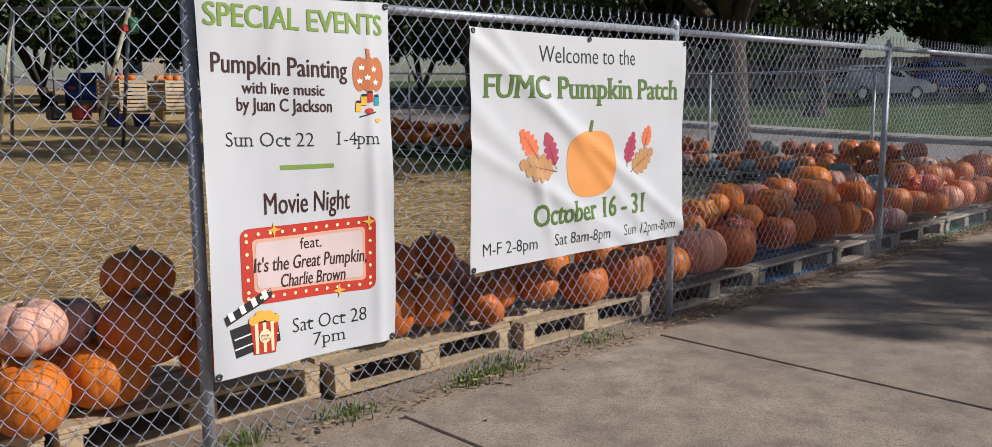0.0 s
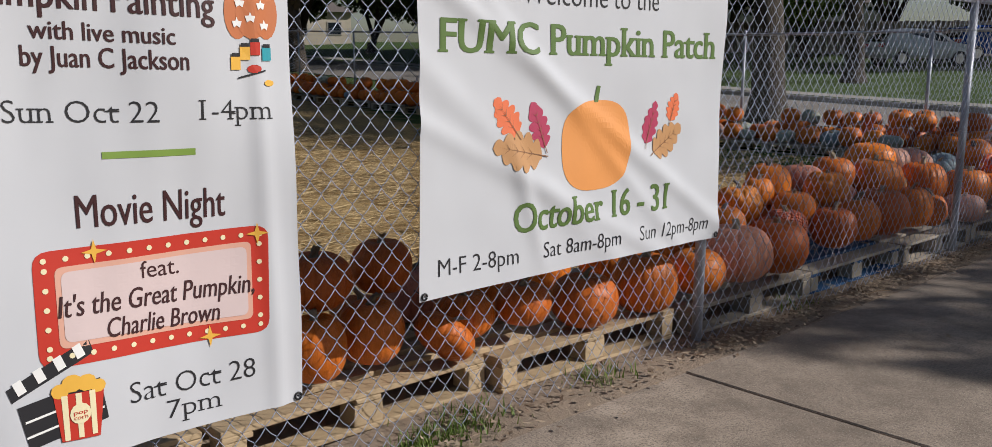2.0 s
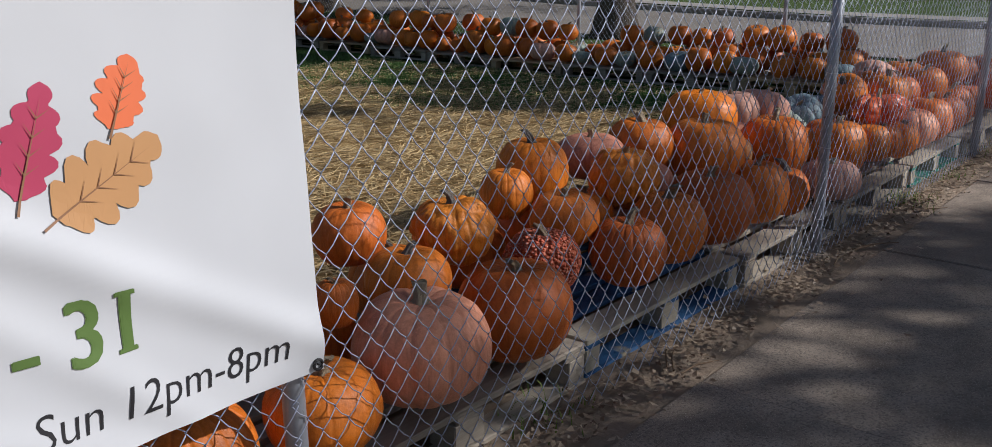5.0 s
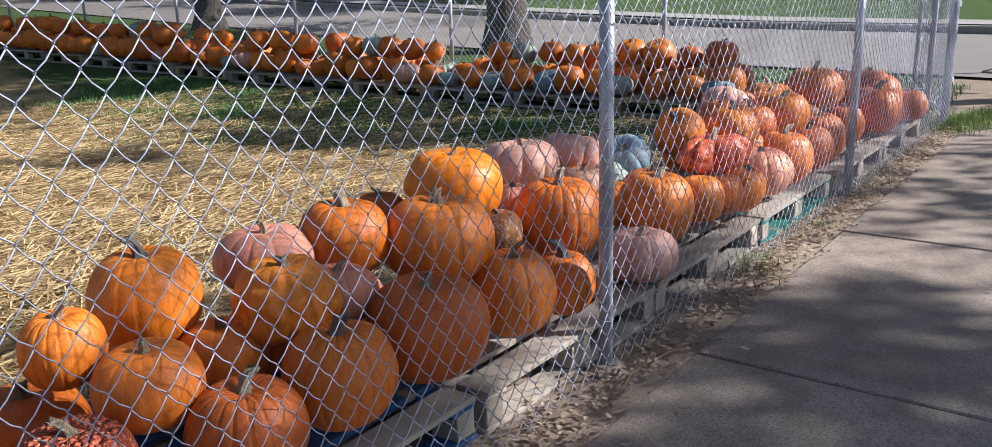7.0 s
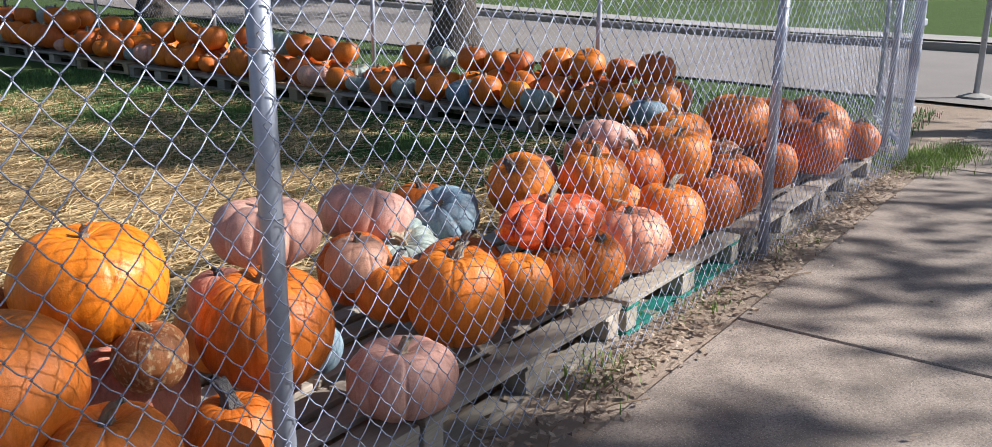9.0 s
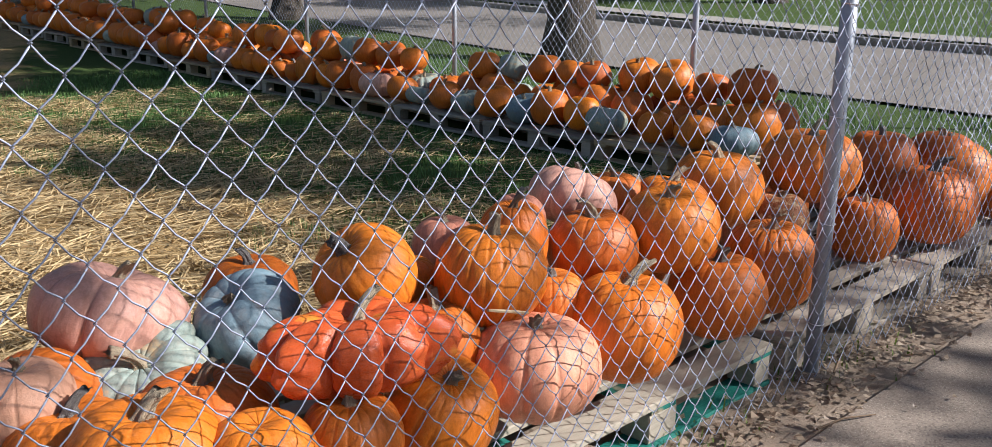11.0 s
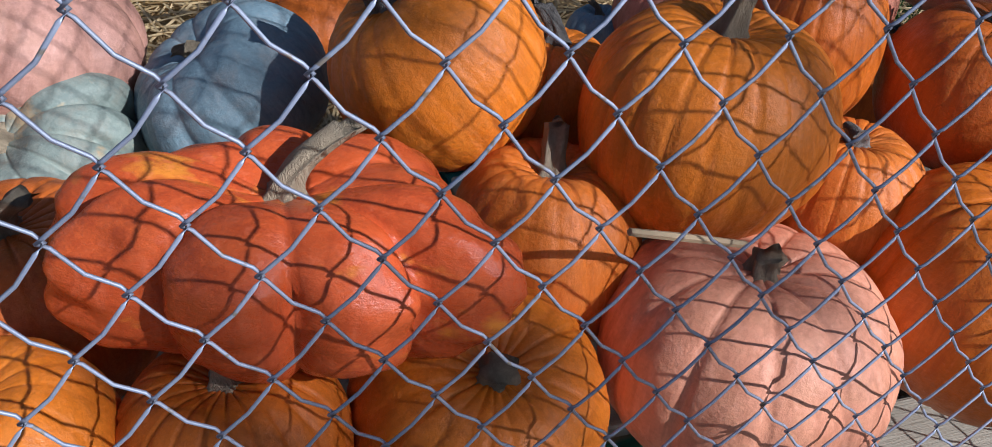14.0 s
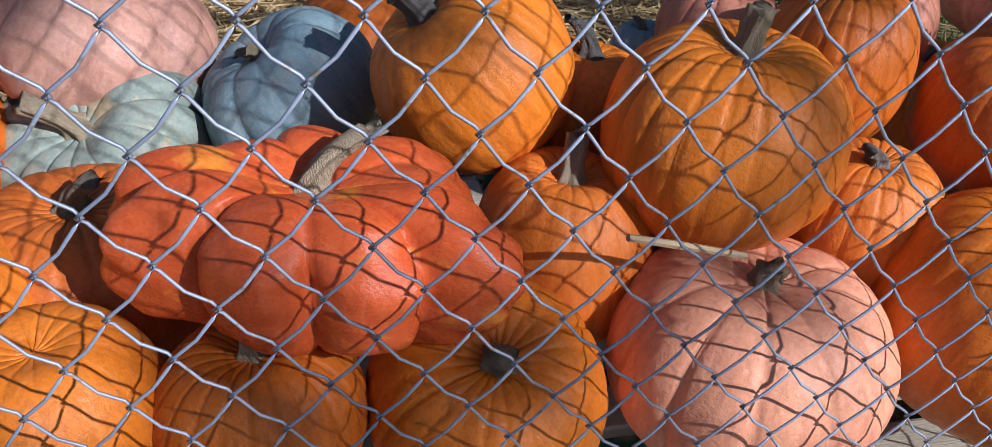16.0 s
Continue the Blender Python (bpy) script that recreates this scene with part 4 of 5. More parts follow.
def events_banner():
    root = tagged(new("banner"), "tall white vinyl banner listing special events tied to the fence", "banner")
    part("vinyl_sheet", sheet(0.0, 0.874, 0.308, 1.78, 1, FRONT), None, root)
    W = lambda *a, **k: words(root, *a, kind=1, **k)
    W("SPECIAL EVENTS", 0.045, 1.650, 0.846, 0.083, INK["lime"], bold=0.03, slope=-0.008)
    W("Pumpkin Painting", 0.066, 1.482, 0.648, 0.072, INK["plum"], bold=0.016, slope=-0.035)
    W("with live music", 0.192, 1.404, 0.538, 0.044, INK["plum"], bold=0.016, slope=-0.035)
    W("by Juan C Jackson", 0.170, 1.338, 0.571, 0.050, INK["plum"], bold=0.016, slope=-0.03)
    W("Sun Oct 22", 0.118, 1.203, 0.487, 0.056, INK["black"], slope=-0.035, bold=-0.012, slab=0.07)
    W("1-4pm", 0.600, 1.192, 0.809, 0.056, INK["black"], slope=-0.03, bold=-0.012, slab=0.07)
    ink(root, "rule", [(0.338, 1.100), (0.581, 1.096), (0.581, 1.114), (0.338, 1.118)], INK["lime"], 1)
    W("Movie Night", 0.265, 0.932, 0.665, 0.084, INK["plum"], bold=0.008, slope=-0.03)
    c = [(0.145, 0.583), (0.777, 0.558), (0.787, 0.877), (0.152, 0.880)]
    ink(root, "marquee_border", rounded(c, 0.04), INK["red"], 1, 0.003)
    i = [(0.196, 0.628), (0.731, 0.604), (0.737, 0.833), (0.201, 0.836)]
    ink(root, "marquee_glow", rounded(i, 0.02), INK["peach"], 1, 0.005)
    ink(root, "marquee_panel", rounded([(x + 0.014 * (1 if x < 0.4 else -1), z + 0.014 * (1 if z < 0.7 else -1)) for x, z in i], 0.02), INK["blush"], 1, 0.007)
    for k in range(12):
        q = k / 11
        for a, b in ((c[0], c[1]), (c[3], c[2])):
            s = 0.026 if a == c[0] else -0.024
            ink(root, "bulb", oval(a[0] + 0.025 + (b[0] - a[0] - 0.05) * q, a[1] + (b[1] - a[1]) * q + s, 0.0075, 0.0075, 8), INK["cream"], 1, 0.006)
    for k in range(1, 6):
        q = k / 6
        for a, b, s in ((c[0], c[3], 0.026), (c[1], c[2], -0.026)):
            ink(root, "bulb", oval(a[0] + (b[0] - a[0]) * q + s, a[1] + (b[1] - a[1]) * q, 0.0075, 0.0075, 8), INK["cream"], 1, 0.006)
    for x, z in ((0.755, 0.855), (0.60, 0.575), (0.30, 0.865)):
        star = [(x + (0.032 if k % 2 == 0 else 0.009) * math.cos(k * math.pi / 4), z + (0.032 if k % 2 == 0 else 0.009) * math.sin(k * math.pi / 4)) for k in range(8)]
        ink(root, "star", star, INK["gold"], 1, 0.008)
    W("feat.", 0.414, 0.778, 0.522, 0.046, INK["plum"], slope=-0.03, lift=0.009)
    W("It's the Great Pumpkin,", 0.200, 0.711, 0.738, 0.055, INK["plum"], shear=0.2, bold=0.01, slope=-0.045, lift=0.009)
    W("Charlie Brown", 0.316, 0.637, 0.632, 0.052, INK["plum"], shear=0.2, bold=0.01, slope=-0.05, lift=0.009)
    W("Sat Oct 28", 0.362, 0.440, 0.730, 0.060, INK["black"], slope=-0.03, bold=-0.012, slab=0.07)
    W("7pm", 0.463, 0.366, 0.618, 0.054, INK["black"], slope=-0.03, bold=-0.012, slab=0.07)
    # clapper board and popcorn
    ink(root, "clapper_board", [(0.105, 0.385), (0.300, 0.420), (0.285, 0.535), (0.085, 0.500)], INK["black"], 1, 0.004)
    for k in range(2):
        ink(root, "board_line", [(0.10, 0.415 + 0.04 * k), (0.29, 0.450 + 0.04 * k), (0.29, 0.456 + 0.04 * k), (0.10, 0.421 + 0.04 * k)], INK["white"], 1, 0.006)
    ink(root, "clapper_arm", [(0.075, 0.515), (0.275, 0.605), (0.265, 0.645), (0.065, 0.550)], INK["black"], 1, 0.005)
    for k in range(4):
        a = 0.09 + 0.048 * k
        ink(root, "arm_stripe", [(a, 0.523 + 0.45 * (a - 0.075)), (a + 0.02, 0.532 + 0.45 * (a - 0.075)), (a + 0.008, 0.565 + 0.45 * (a - 0.075)), (a - 0.012, 0.556 + 0.45 * (a - 0.075))], INK["white"], 1, 0.008)
    ink(root, "popcorn_tub", [(0.180, 0.385), (0.275, 0.378), (0.292, 0.505), (0.168, 0.510)], INK["red"], 1, 0.007)
    for k in range(3):
        a = 0.187 + 0.034 * k
        ink(root, "tub_stripe", [(a, 0.387), (a + 0.013, 0.386), (a + 0.014, 0.506), (a - 0.001, 0.507)], INK["cream"], 1, 0.009)
    ink(root, "tub_disc", oval(0.229, 0.452, 0.026, 0.028, 14), INK["cream"], 1, 0.011)
    W("pop", 0.212, 0.454, 0.246, 0.011, INK["red"], lift=0.013)
    W("corn", 0.212, 0.440, 0.246, 0.011, INK["red"], lift=0.013)
    for x, z, r in ((0.185, 0.52, 0.022), (0.215, 0.535, 0.026), (0.25, 0.53, 0.025), (0.278, 0.515, 0.02)):
        ink(root, "popcorn", oval(x, z, r, r * 0.9, 10), INK["gold"], 1, 0.008)
    # painted pumpkin and paint pots
    for dx, rx in ((-0.045, 0.04), (0.045, 0.04), (0, 0.05)):
        ink(root, "painted_pumpkin", oval(0.762 + dx, 1.478, rx, 0.072, 18), INK["rust"], 1, 0.003 + 0.001 * (dx == 0))
    ink(root, "pumpkin_stem", [(0.752, 1.545), (0.770, 1.545), (0.766, 1.580), (0.748, 1.585)], INK["rust"], 1, 0.006)
    for x, z in ((0.725, 1.505), (0.79, 1.50), (0.755, 1.465), (0.715, 1.450), (0.80, 1.445)):
        star = [(x + (0.016 if k % 2 == 0 else 0.007) * math.sin(k * math.pi / 5), z + (0.016 if k % 2 == 0 else 0.007) * math.cos(k * math.pi / 5)) for k in range(10)]
        ink(root, "star", star, INK["white"], 1, 0.007)
    for x, z, c_ in ((0.708, 1.345, "gold"), (0.737, 1.372, "gold"), (0.768, 1.385, "red"), (0.805, 1.37, "teal")):
        ink(root, "paint_pot", [(x - 0.015, z - 0.022), (x + 0.015, z - 0.022), (x + 0.015, z + 0.014), (x - 0.015, z + 0.014)], INK[c_], 1, 0.007)
        ink(root, "pot_lid", [(x - 0.012, z + 0.014), (x + 0.012, z + 0.014), (x + 0.012, z + 0.024), (x - 0.012, z + 0.024)], INK["black"], 1, 0.009)
    ink(root, "paint_brush", [(0.715, 1.298), (0.80, 1.318), (0.80, 1.323), (0.715, 1.303)], INK["black"], 1, 0.006)
    ink(root, "paint_blot", oval(0.765, 1.325, 0.022, 0.012, 10), INK["red"], 1, 0.005)
    ink(root, "paint_blot", oval(0.81, 1.285, 0.016, 0.009, 10), INK["gold"], 1, 0.005)
    grommets(root, ((0.016, 0.325), (0.857, 0.325), (0.016, 1.763), (0.857, 1.763)), 1)


def welcome_banner():
    root = tagged(new("banner"), "wide white vinyl banner welcoming visitors tied to the fence", "banner")
    part("vinyl_sheet", sheet(1.335, 3.085, 0.535, 1.705, 2, FRONT), None, root)
    W = lambda *a, **k: words(root, *a, kind=2, **k)
    W("Welcome to the", 1.810, 1.552, 2.592, 0.085, INK["black"], bold=-0.008)
    W("FUMC Pumpkin Patch", 1.435, 1.378, 3.000, 0.112, INK["olive"], bold=0.026, slab=0.05, slope=-0.012)
    ink(root, "pumpkin_shape", oval(2.222, 1.020, 0.204, 0.178, 40, 0.72), INK["squash"], 2)
    ink(root, "pumpkin_stem", [(2.200, 1.190), (2.226, 1.190), (2.240, 1.252), (2.220, 1.255)], INK["olive"], 2, 0.005)
    for x, z, ln, wd, an, c in ((1.735, 1.150, 0.175, 0.095, 2.25, "coral"), (1.895, 1.115, 0.185, 0.085, 1.95, "berry"), (1.790, 1.025, 0.25, 0.125, 2.95, "tan"),
                                (2.565, 1.095, 0.185, 0.080, 1.25, "berry"), (2.715, 1.155, 0.125, 0.075, 1.2, "coral"), (2.680, 1.020, 0.215, 0.115, 0.5, "tan")):
        leaf = ink(root, "leaf", leaf_outline(x, z, ln, wd, an), INK[c], 2, 0.003 if c != "tan" else 0.005)
        co, si = math.cos(an), math.sin(an)
        a, b, w = -0.62 * ln, 0.40 * ln, 0.0022
        ink(root, "leaf_vein", [(x + a * co + w * si, z + a * si - w * co), (x + b * co, z + b * si), (x + a * co - w * si, z + a * si + w * co)], INK["vein"], 2, 0.008)
        for q in (-0.28, -0.12, 0.04, 0.2):
            for sgn in (-1, 1):
                bx, bz = x + q * ln * co, z + q * ln * si
                va = an + sgn * 0.75
                ex, ez = bx + 0.34 * wd * math.cos(va), bz + 0.34 * wd * math.sin(va)
                ink(root, "leaf_vein", [(bx + 0.0016 * si, bz - 0.0016 * co), (ex, ez), (bx - 0.0016 * si, bz + 0.0016 * co)], INK["vein"], 2, 0.008)
    W("October 16 - 31", 1.778, 0.718, 2.679, 0.112, INK["olive"], bold=0.026, slab=0.05)
    W("M-F 2-8pm", 1.42, 0.611, 1.798, 0.062, INK["black"], slope=-0.02, bold=-0.008)
    W("Sat 8am-8pm", 1.927, 0.606, 2.38, 0.062, INK["black"], slope=-0.02, bold=-0.008)
    W("Sun 12pm-8pm", 2.500, 0.598, 3.000, 0.062, INK["black"], slope=-0.02, shear=0.12, bold=-0.008)
    grommets(root, ((1.355, 0.552), (3.068, 0.552), (1.355, 1.688), (3.068, 1.688), (2.2, 1.68)), 2)


events_banner()
welcome_banner()


# ---------------------------------------------------------------- straw, grass, leaf litter
def blades(name, spots, length, width, mat, flat, label, category, bent=0.5):
    """Thousands of thin blades as one sheet of stuff; flat ones lie, the others stand."""
    rng = np.random.default_rng(len(name) + len(spots))
    vs, fs = [], []
    for x, y in spots:
        a, ln, w = rng.uniform(0, 6.283), length * rng.uniform(0.5, 1.3), width * rng.uniform(0.7, 1.3)
        z = rise(x, y) + (0.03 * (noise.noise((x * 1.3, y * 1.3, 0)) + 0.4 * noise.noise((x * 5, y * 5, 2))) * min(1, max(0, (y + 0.3) * 2)) if x < 12.5 else 0.0)
        dx, dy = math.cos(a), math.sin(a)
        o = len(vs)
        if flat:
            z0, z1 = z + rng.uniform(0.002, 0.035), z + rng.uniform(0.002, 0.05)
            px, py = -dy * w, dx * w
            vs += [(x - dx * ln / 2 - px, y - dy * ln / 2 - py, z0), (x - dx * ln / 2 + px, y - dy * ln / 2 + py, z0 + w), (x + dx * ln / 2 + px, y + dy * ln / 2 + py, z1 + w), (x + dx * ln / 2 - px, y + dy * ln / 2 - py, z1)]
            fs.append((o, o + 1, o + 2, o + 3))
        else:
            px, py = -dy * w, dx * w
            b = bent * ln * rng.uniform(0.2, 1)
            vs += [(x - px, y - py, z), (x + px, y + py, z), (x + px * 0.7 + dx * b * 0.4, y + py * 0.7 + dy * b * 0.4, z + ln * 0.6), (x - px * 0.7 + dx * b * 0.4, y - py * 0.7 + dy * b * 0.4, z + ln * 0.6), (x + dx * b, y + dy * b, z + ln * 0.9)]
            fs += [(o, o + 1, o + 2, o + 3), (o + 3, o + 2, o + 4)]
    return tagged(new(name, raw(name, vs, fs, mat)), label, category, kind="stuff")


rng = np.random.default_rng(8)


def scatter(n, x0, x1, y0, y1, keep):
    out = []
    pts = rng.uniform((x0, y0), (x1, y1), (n, 2))
    for x, y in pts:
        if keep(x, y):
            out.append((float(x), float(y)))
    return out


def grassy(x, y):
    far = min(1, max(0, (x + 0.35 * min(y, 6) - 0.38 * max(0, y - 6) - 8.7) / 2.5))
    return noise.noise((x * 1.1, y * 1.1, 11)) * 0.6 + far - 0.45


blades("straw_litter", scatter(90000, 4.5, 11.2, 1.0, 8.5, lambda x, y: grassy(x, y) < 0.45 + rng.uniform(-0.35, 0.35) and noise.noise((x * 1.6, y * 1.6, 21)) > rng.uniform(-0.7, 0.1)) + scatter(95000, -3.0, 8, 1.2, 14, lambda x, y: noise.noise((x * 1.6, y * 1.6, 21)) > rng.uniform(-0.6, 0.1)),
       0.2, 0.0026, STRAWM, True, "loose golden straw strewn over the grass", "straw")
blades("lawn_grass", scatter(70000, 5.5, 11.3, 1.2, 10, lambda x, y: grassy(x, y) > 0.12 + rng.uniform(-0.12, 0.12)), 0.055, 0.0028, GRASSM, False, "short green grass showing between the straw", "grass")
blades("verge_grass", scatter(26000, 12.4, 15.3, 0.2, 14, lambda x, y: noise.noise((x * 0.9, y * 0.9, 4)) > -0.1), 0.07, 0.004, GRASSM, False, "thin verge grass beside the road", "grass")


def tuft(x, y, n, spread, tall):
    root_spots = [(x + rng.normal(0, spread), y + rng.normal(0, spread * 0.6)) for _ in range(n)]
    blades("grass_tuft", root_spots, tall, 0.003, LIGHTLEAF, False, "bright green weeds at the foot of the fence", "weeds", 0.9)


for x, y, n, s, h in ((0.62, 0.02, 160, 0.08, 0.045), (1.55, 0.03, 300, 0.11, 0.045), (1.35, 0.0, 160, 0.07, 0.05), (2.35, 0.04, 120, 0.10, 0.05), (0.1, 0.02, 150, 0.08, 0.07), (4.0, 0.06, 60, 0.1, 0.05),
                      (7.5, 0.02, 140, 0.12, 0.05), (8.4, 0.03, 100, 0.15, 0.05), (9.4, 0.03, 120, 0.2, 0.05), (12.1, -0.1, 1500, 0.22, 0.08), (12.6, -0.25, 900, 0.18, 0.08), (12.0, 0.3, 700, 0.2, 0.07)):
    tuft(x, y, n, s, h)


def litter():
    vs, fs = [], []
    r = random.Random(4)
    for i in range(5200):
        x = r.uniform(-2, 12.2)
        y = r.gauss(-0.06, 0.075) if r.random() < 0.94 else r.uniform(-1.6, -0.2)
        dens = 0.35 if x < 3 else 1.0
        if r.random() > dens or y > 0.2 or (y < -0.24 and r.random() < 0.75):
            continue
        z = 0.02 + r.uniform(0, 0.012) + (0.004 if y < -0.19 else 0)
        ln, w, a = r.uniform(0.012, 0.05), r.uniform(0.005, 0.014), r.uniform(0, 6.28)
        c, s = math.cos(a), math.sin(a)
        o = len(vs)
        k1, k2 = r.uniform(0, 0.014), r.uniform(0, 0.014)
        for u, v, h in ((-ln / 2, 0, k1), (0, w, 0.004), (ln / 2, 0, k2), (0, -w, 0.002)):
            vs.append((x + u * c - v * s, y + u * s + v * c, z + h))
        fs += [(o, o + 1, o + 3), (o + 1, o + 2, o + 3)]
    m = leaf_material("litter_leaf", (0.13, 0.085, 0.055), (0.52, 0.41, 0.29))
    tagged(new("leaf_litter", raw("leaf_litter", vs, fs, m)), "dry brown leaves along the fence foot", "leaves", kind="stuff")


litter()
for k in range(16):
    r_ = random.Random(60 + k)
    x, y, a = r_.uniform(4, 11), r_.uniform(-0.2, -0.02), r_.uniform(-0.5, 0.5)
    ln = r_.uniform(0.12, 0.3)
    v, f = tube([(x, y, 0.026), (x + ln / 2 * math.cos(a), y + ln / 2 * math.sin(a) + 0.01, 0.034), (x + ln * math.cos(a), y + ln * math.sin(a), 0.026)], [0.004, 0.0035, 0.002], 5)
    tagged(new("twig", raw("twig", v, f, LEAFLIT)), "dry brown twig on the dirt", "twig")
v, f = tube([(7.79, 0.15, 0.557), (7.86, 0.155, 0.535), (7.93, 0.16, 0.512)], [0.004, 0.0045, 0.004], 6)
tagged(new("wood_sliver", raw("wood_sliver", v, f, PINE)), "thin pale sliver of wood on the pumpkins", "stick")


# ---------------------------------------------------------------- trees
def tree_meshes(seed, height, spread, trunk_r, leaves, leaf_size, crown_low, leaf_mat):
    """Trunk with forking limbs, and a crown of many small leaves set in clumps."""
    r = random.Random(seed)
    pieces, tips = [], []
    fork = crown_low * r.uniform(0.85, 1.0)
    lean = Vector((r.uniform(-0.3, 0.3), r.uniform(-0.3, 0.3), 0))
    base = [Vector((0, 0, -0.2)), Vector((0, 0, 0.15)), Vector((0, 0, 0.6)), lean * 0.4 + Vector((0, 0, fork * 0.6)), lean + Vector((0, 0, fork))]
    pieces.append(tube(base, [trunk_r * 1.7, trunk_r * 1.35, trunk_r * 1.05, trunk_r * 0.95, trunk_r * 0.85], 14))
    for k in range(6):
        a = k / 6 * 6.28 + r.uniform(-0.4, 0.4)
        out = spread * r.uniform(0.55, 0.95)
        p0 = base[-1] - Vector((0, 0, r.uniform(0, fork * 0.15)))
        p1 = p0 + Vector((math.cos(a) * out * 0.3, math.sin(a) * out * 0.3, (height - fork) * r.uniform(0.25, 0.45)))
        p2 = p0 + Vector((math.cos(a + 0.3) * out * 0.7, math.sin(a + 0.3) * out * 0.7, (height - fork) * r.uniform(0.35, 0.7)))
        p3 = p0 + Vector((math.cos(a + 0.2) * out, math.sin(a + 0.2) * out, (height - fork) * r.uniform(0.3, 0.85)))
        pieces.append(tube([p0, p1, p2, p3], [trunk_r * 0.55, trunk_r * 0.4, trunk_r * 0.22, trunk_r * 0.07], 8))
        tips += [p1.lerp(p2, 0.6), p2, p2.lerp(p3, 0.5), p3]
        for _ in range(4):
            q0 = p1.lerp(p3, r.uniform(0.1, 0.9))
            d = Vector((r.uniform(-1, 1), r.uniform(-1, 1), r.uniform(-0.3, 0.8))) * spread * 0.33
            pieces.append(tube([q0, q0 + d * 0.5 + Vector((0, 0, 0.1)), q0 + d], [trunk_r * 0.16, trunk_r * 0.1, trunk_r * 0.03], 5))
            tips += [q0 + d * 0.6, q0 + d]
    trunk = raw("trunk", *joined(pieces), BARK, True)
    clumps = []
    for p in tips:
        for _ in range(2):
            clumps.append((p + Vector((r.gauss(0, 1), r.gauss(0, 1), r.gauss(0, 0.6))) * spread * 0.11, spread * r.uniform(0.09, 0.2)))
    vs, fs = [], []
    for i in range(leaves):
        c, rad = clumps[i % len(clumps)]
        d = Vector((r.gauss(0, 1), r.gauss(0, 1), r.gauss(0, 0.75)))
        d = d.normalized() * rad * r.random() ** 0.45
        p = c + d
        n = (d.normalized() + Vector((r.uniform(-1, 1), r.uniform(-1, 1), r.uniform(-0.4, 1)))).normalized()
        a = n.orthogonal().normalized()
        a.rotate(Matrix.Rotation(r.uniform(0, 6.28), 3, n))
        b = n.cross(a)
        s = leaf_size * r.uniform(0.6, 1.3)
        o = len(vs)
        vs += [p - a * s, p + b * s * 0.5, p + a * s, p - b * s * 0.5]
        fs.append((o, o + 1, o + 2, o + 3))
    return trunk, raw("crown", vs, fs, leaf_mat)


def tree(meshes, x, y, scale=1.0, turn=0.0, label="dark-leaved live oak with a thick rough trunk"):
    root = tagged(new("tree"), label, "tree", "trees round the field")
    root.matrix_basis = pose(x, y, min(rise(x, y), 3.0), 0, 0, turn) @ Matrix.Scale(scale, 4)
    part("trunk", meshes[0], None, root)
    part("crown", meshes[1], None, root)
    return root


OAK = tree_meshes(1, 9.5, 7.6, 0.34, 38000, 0.10, 3.2, OAKLEAF)
OAK2 = tree_meshes(2, 8.5, 5.5, 0.30, 22000, 0.10, 3.2, OAKLEAF)
LOW = tree_meshes(4, 9.5, 6.0, 0.26, 26000, 0.19, 0.9, OAKLEAF)
TALL = tree_meshes(8, 9.0, 2.3, 0.17, 2900, 0.10, 5.8, OAKLEAF)
SPARSE = tree_meshes(6, 8.5, 5.5, 0.26, 7000, 0.10, 3.2, OAKLEAF)
BUSHY = tree_meshes(3, 6.5, 3.2, 0.14, 14000, 0.09, 1.4, LIGHTLEAF)
tree(OAK, 16.5, 7.8, 1.0, 20)
tree(OAK2, 17.2, 17.0, 1.0, 200)
tree(OAK, 20.0, 33.0, 1.0, 75)
tree(OAK2, 31.8, 13.5, 1.15, 110)
tree(OAK, 36.0, 24.0, 1.1, 300)
tree(OAK2, 53.0, 17.0, 1.3, 30)
tree(OAK, -1, 30, 1.1, 40)
tree(OAK2, 9.5, 38, 1.2, 260)
# the tree line that closes the distance
for k in range(1, 27):
    a = math.radians(4 + 4.6 * k)
    d = 54 + 8 * math.sin(k * 2.4)
    tree(LOW, d * math.cos(a), d * math.sin(a), 1.05 + 0.2 * math.sin(k * 1.7), 47 * k, "dense dark oak in the distant tree line")
tree(BUSHY, 50, 12.5, 0.8, 0, "light green shrubby tree on the far lawn")
tree(BUSHY, 40, 20, 0.7, 90, "light green shrubby tree on the far lawn")
# unseen trees added beyond the footpath; their crowns cast its shade and the field's
tree(TALL, 11.99, -9.3, 1.1, 84, "unseen tall slim oak placed to shade the footpath")
tree(TALL, 16.7, -3.7, 1.05, 200, "unseen tall oak placed to shade the field")
tree(SPARSE, 17.0, -9.7, 0.96, 26, "unseen live oak placed to shade the footpath")



# ---------------------------------------------------------------- swing set, crates, cars, houses
def rod(root, name, a, b, r, mat, label=""):
    v, f = tube([a, b], [r, r], 10)
    return part(name, raw(name, v, f, mat, True), None, root, label)


CREAMP = surface("cream_paint", (0.42, 0.38, 0.24), (0.50, 0.46, 0.30), 6, 0.5)
GREYP = surface("grey_blue_paint", (0.10, 0.12, 0.16), (0.15, 0.17, 0.21), 6, 0.5)
REDPLASTIC = surface("red_plastic", (0.50, 0.025, 0.02), (0.55, 0.035, 0.03), 6, 0.4)
BLUEPLASTIC = surface("dark_blue_plastic", (0.02, 0.03, 0.14), (0.03, 0.04, 0.17), 6, 0.4)
GREENPLASTIC = surface("green_plastic", (0.03, 0.20, 0.09), (0.04, 0.24, 0.11), 6, 0.4)


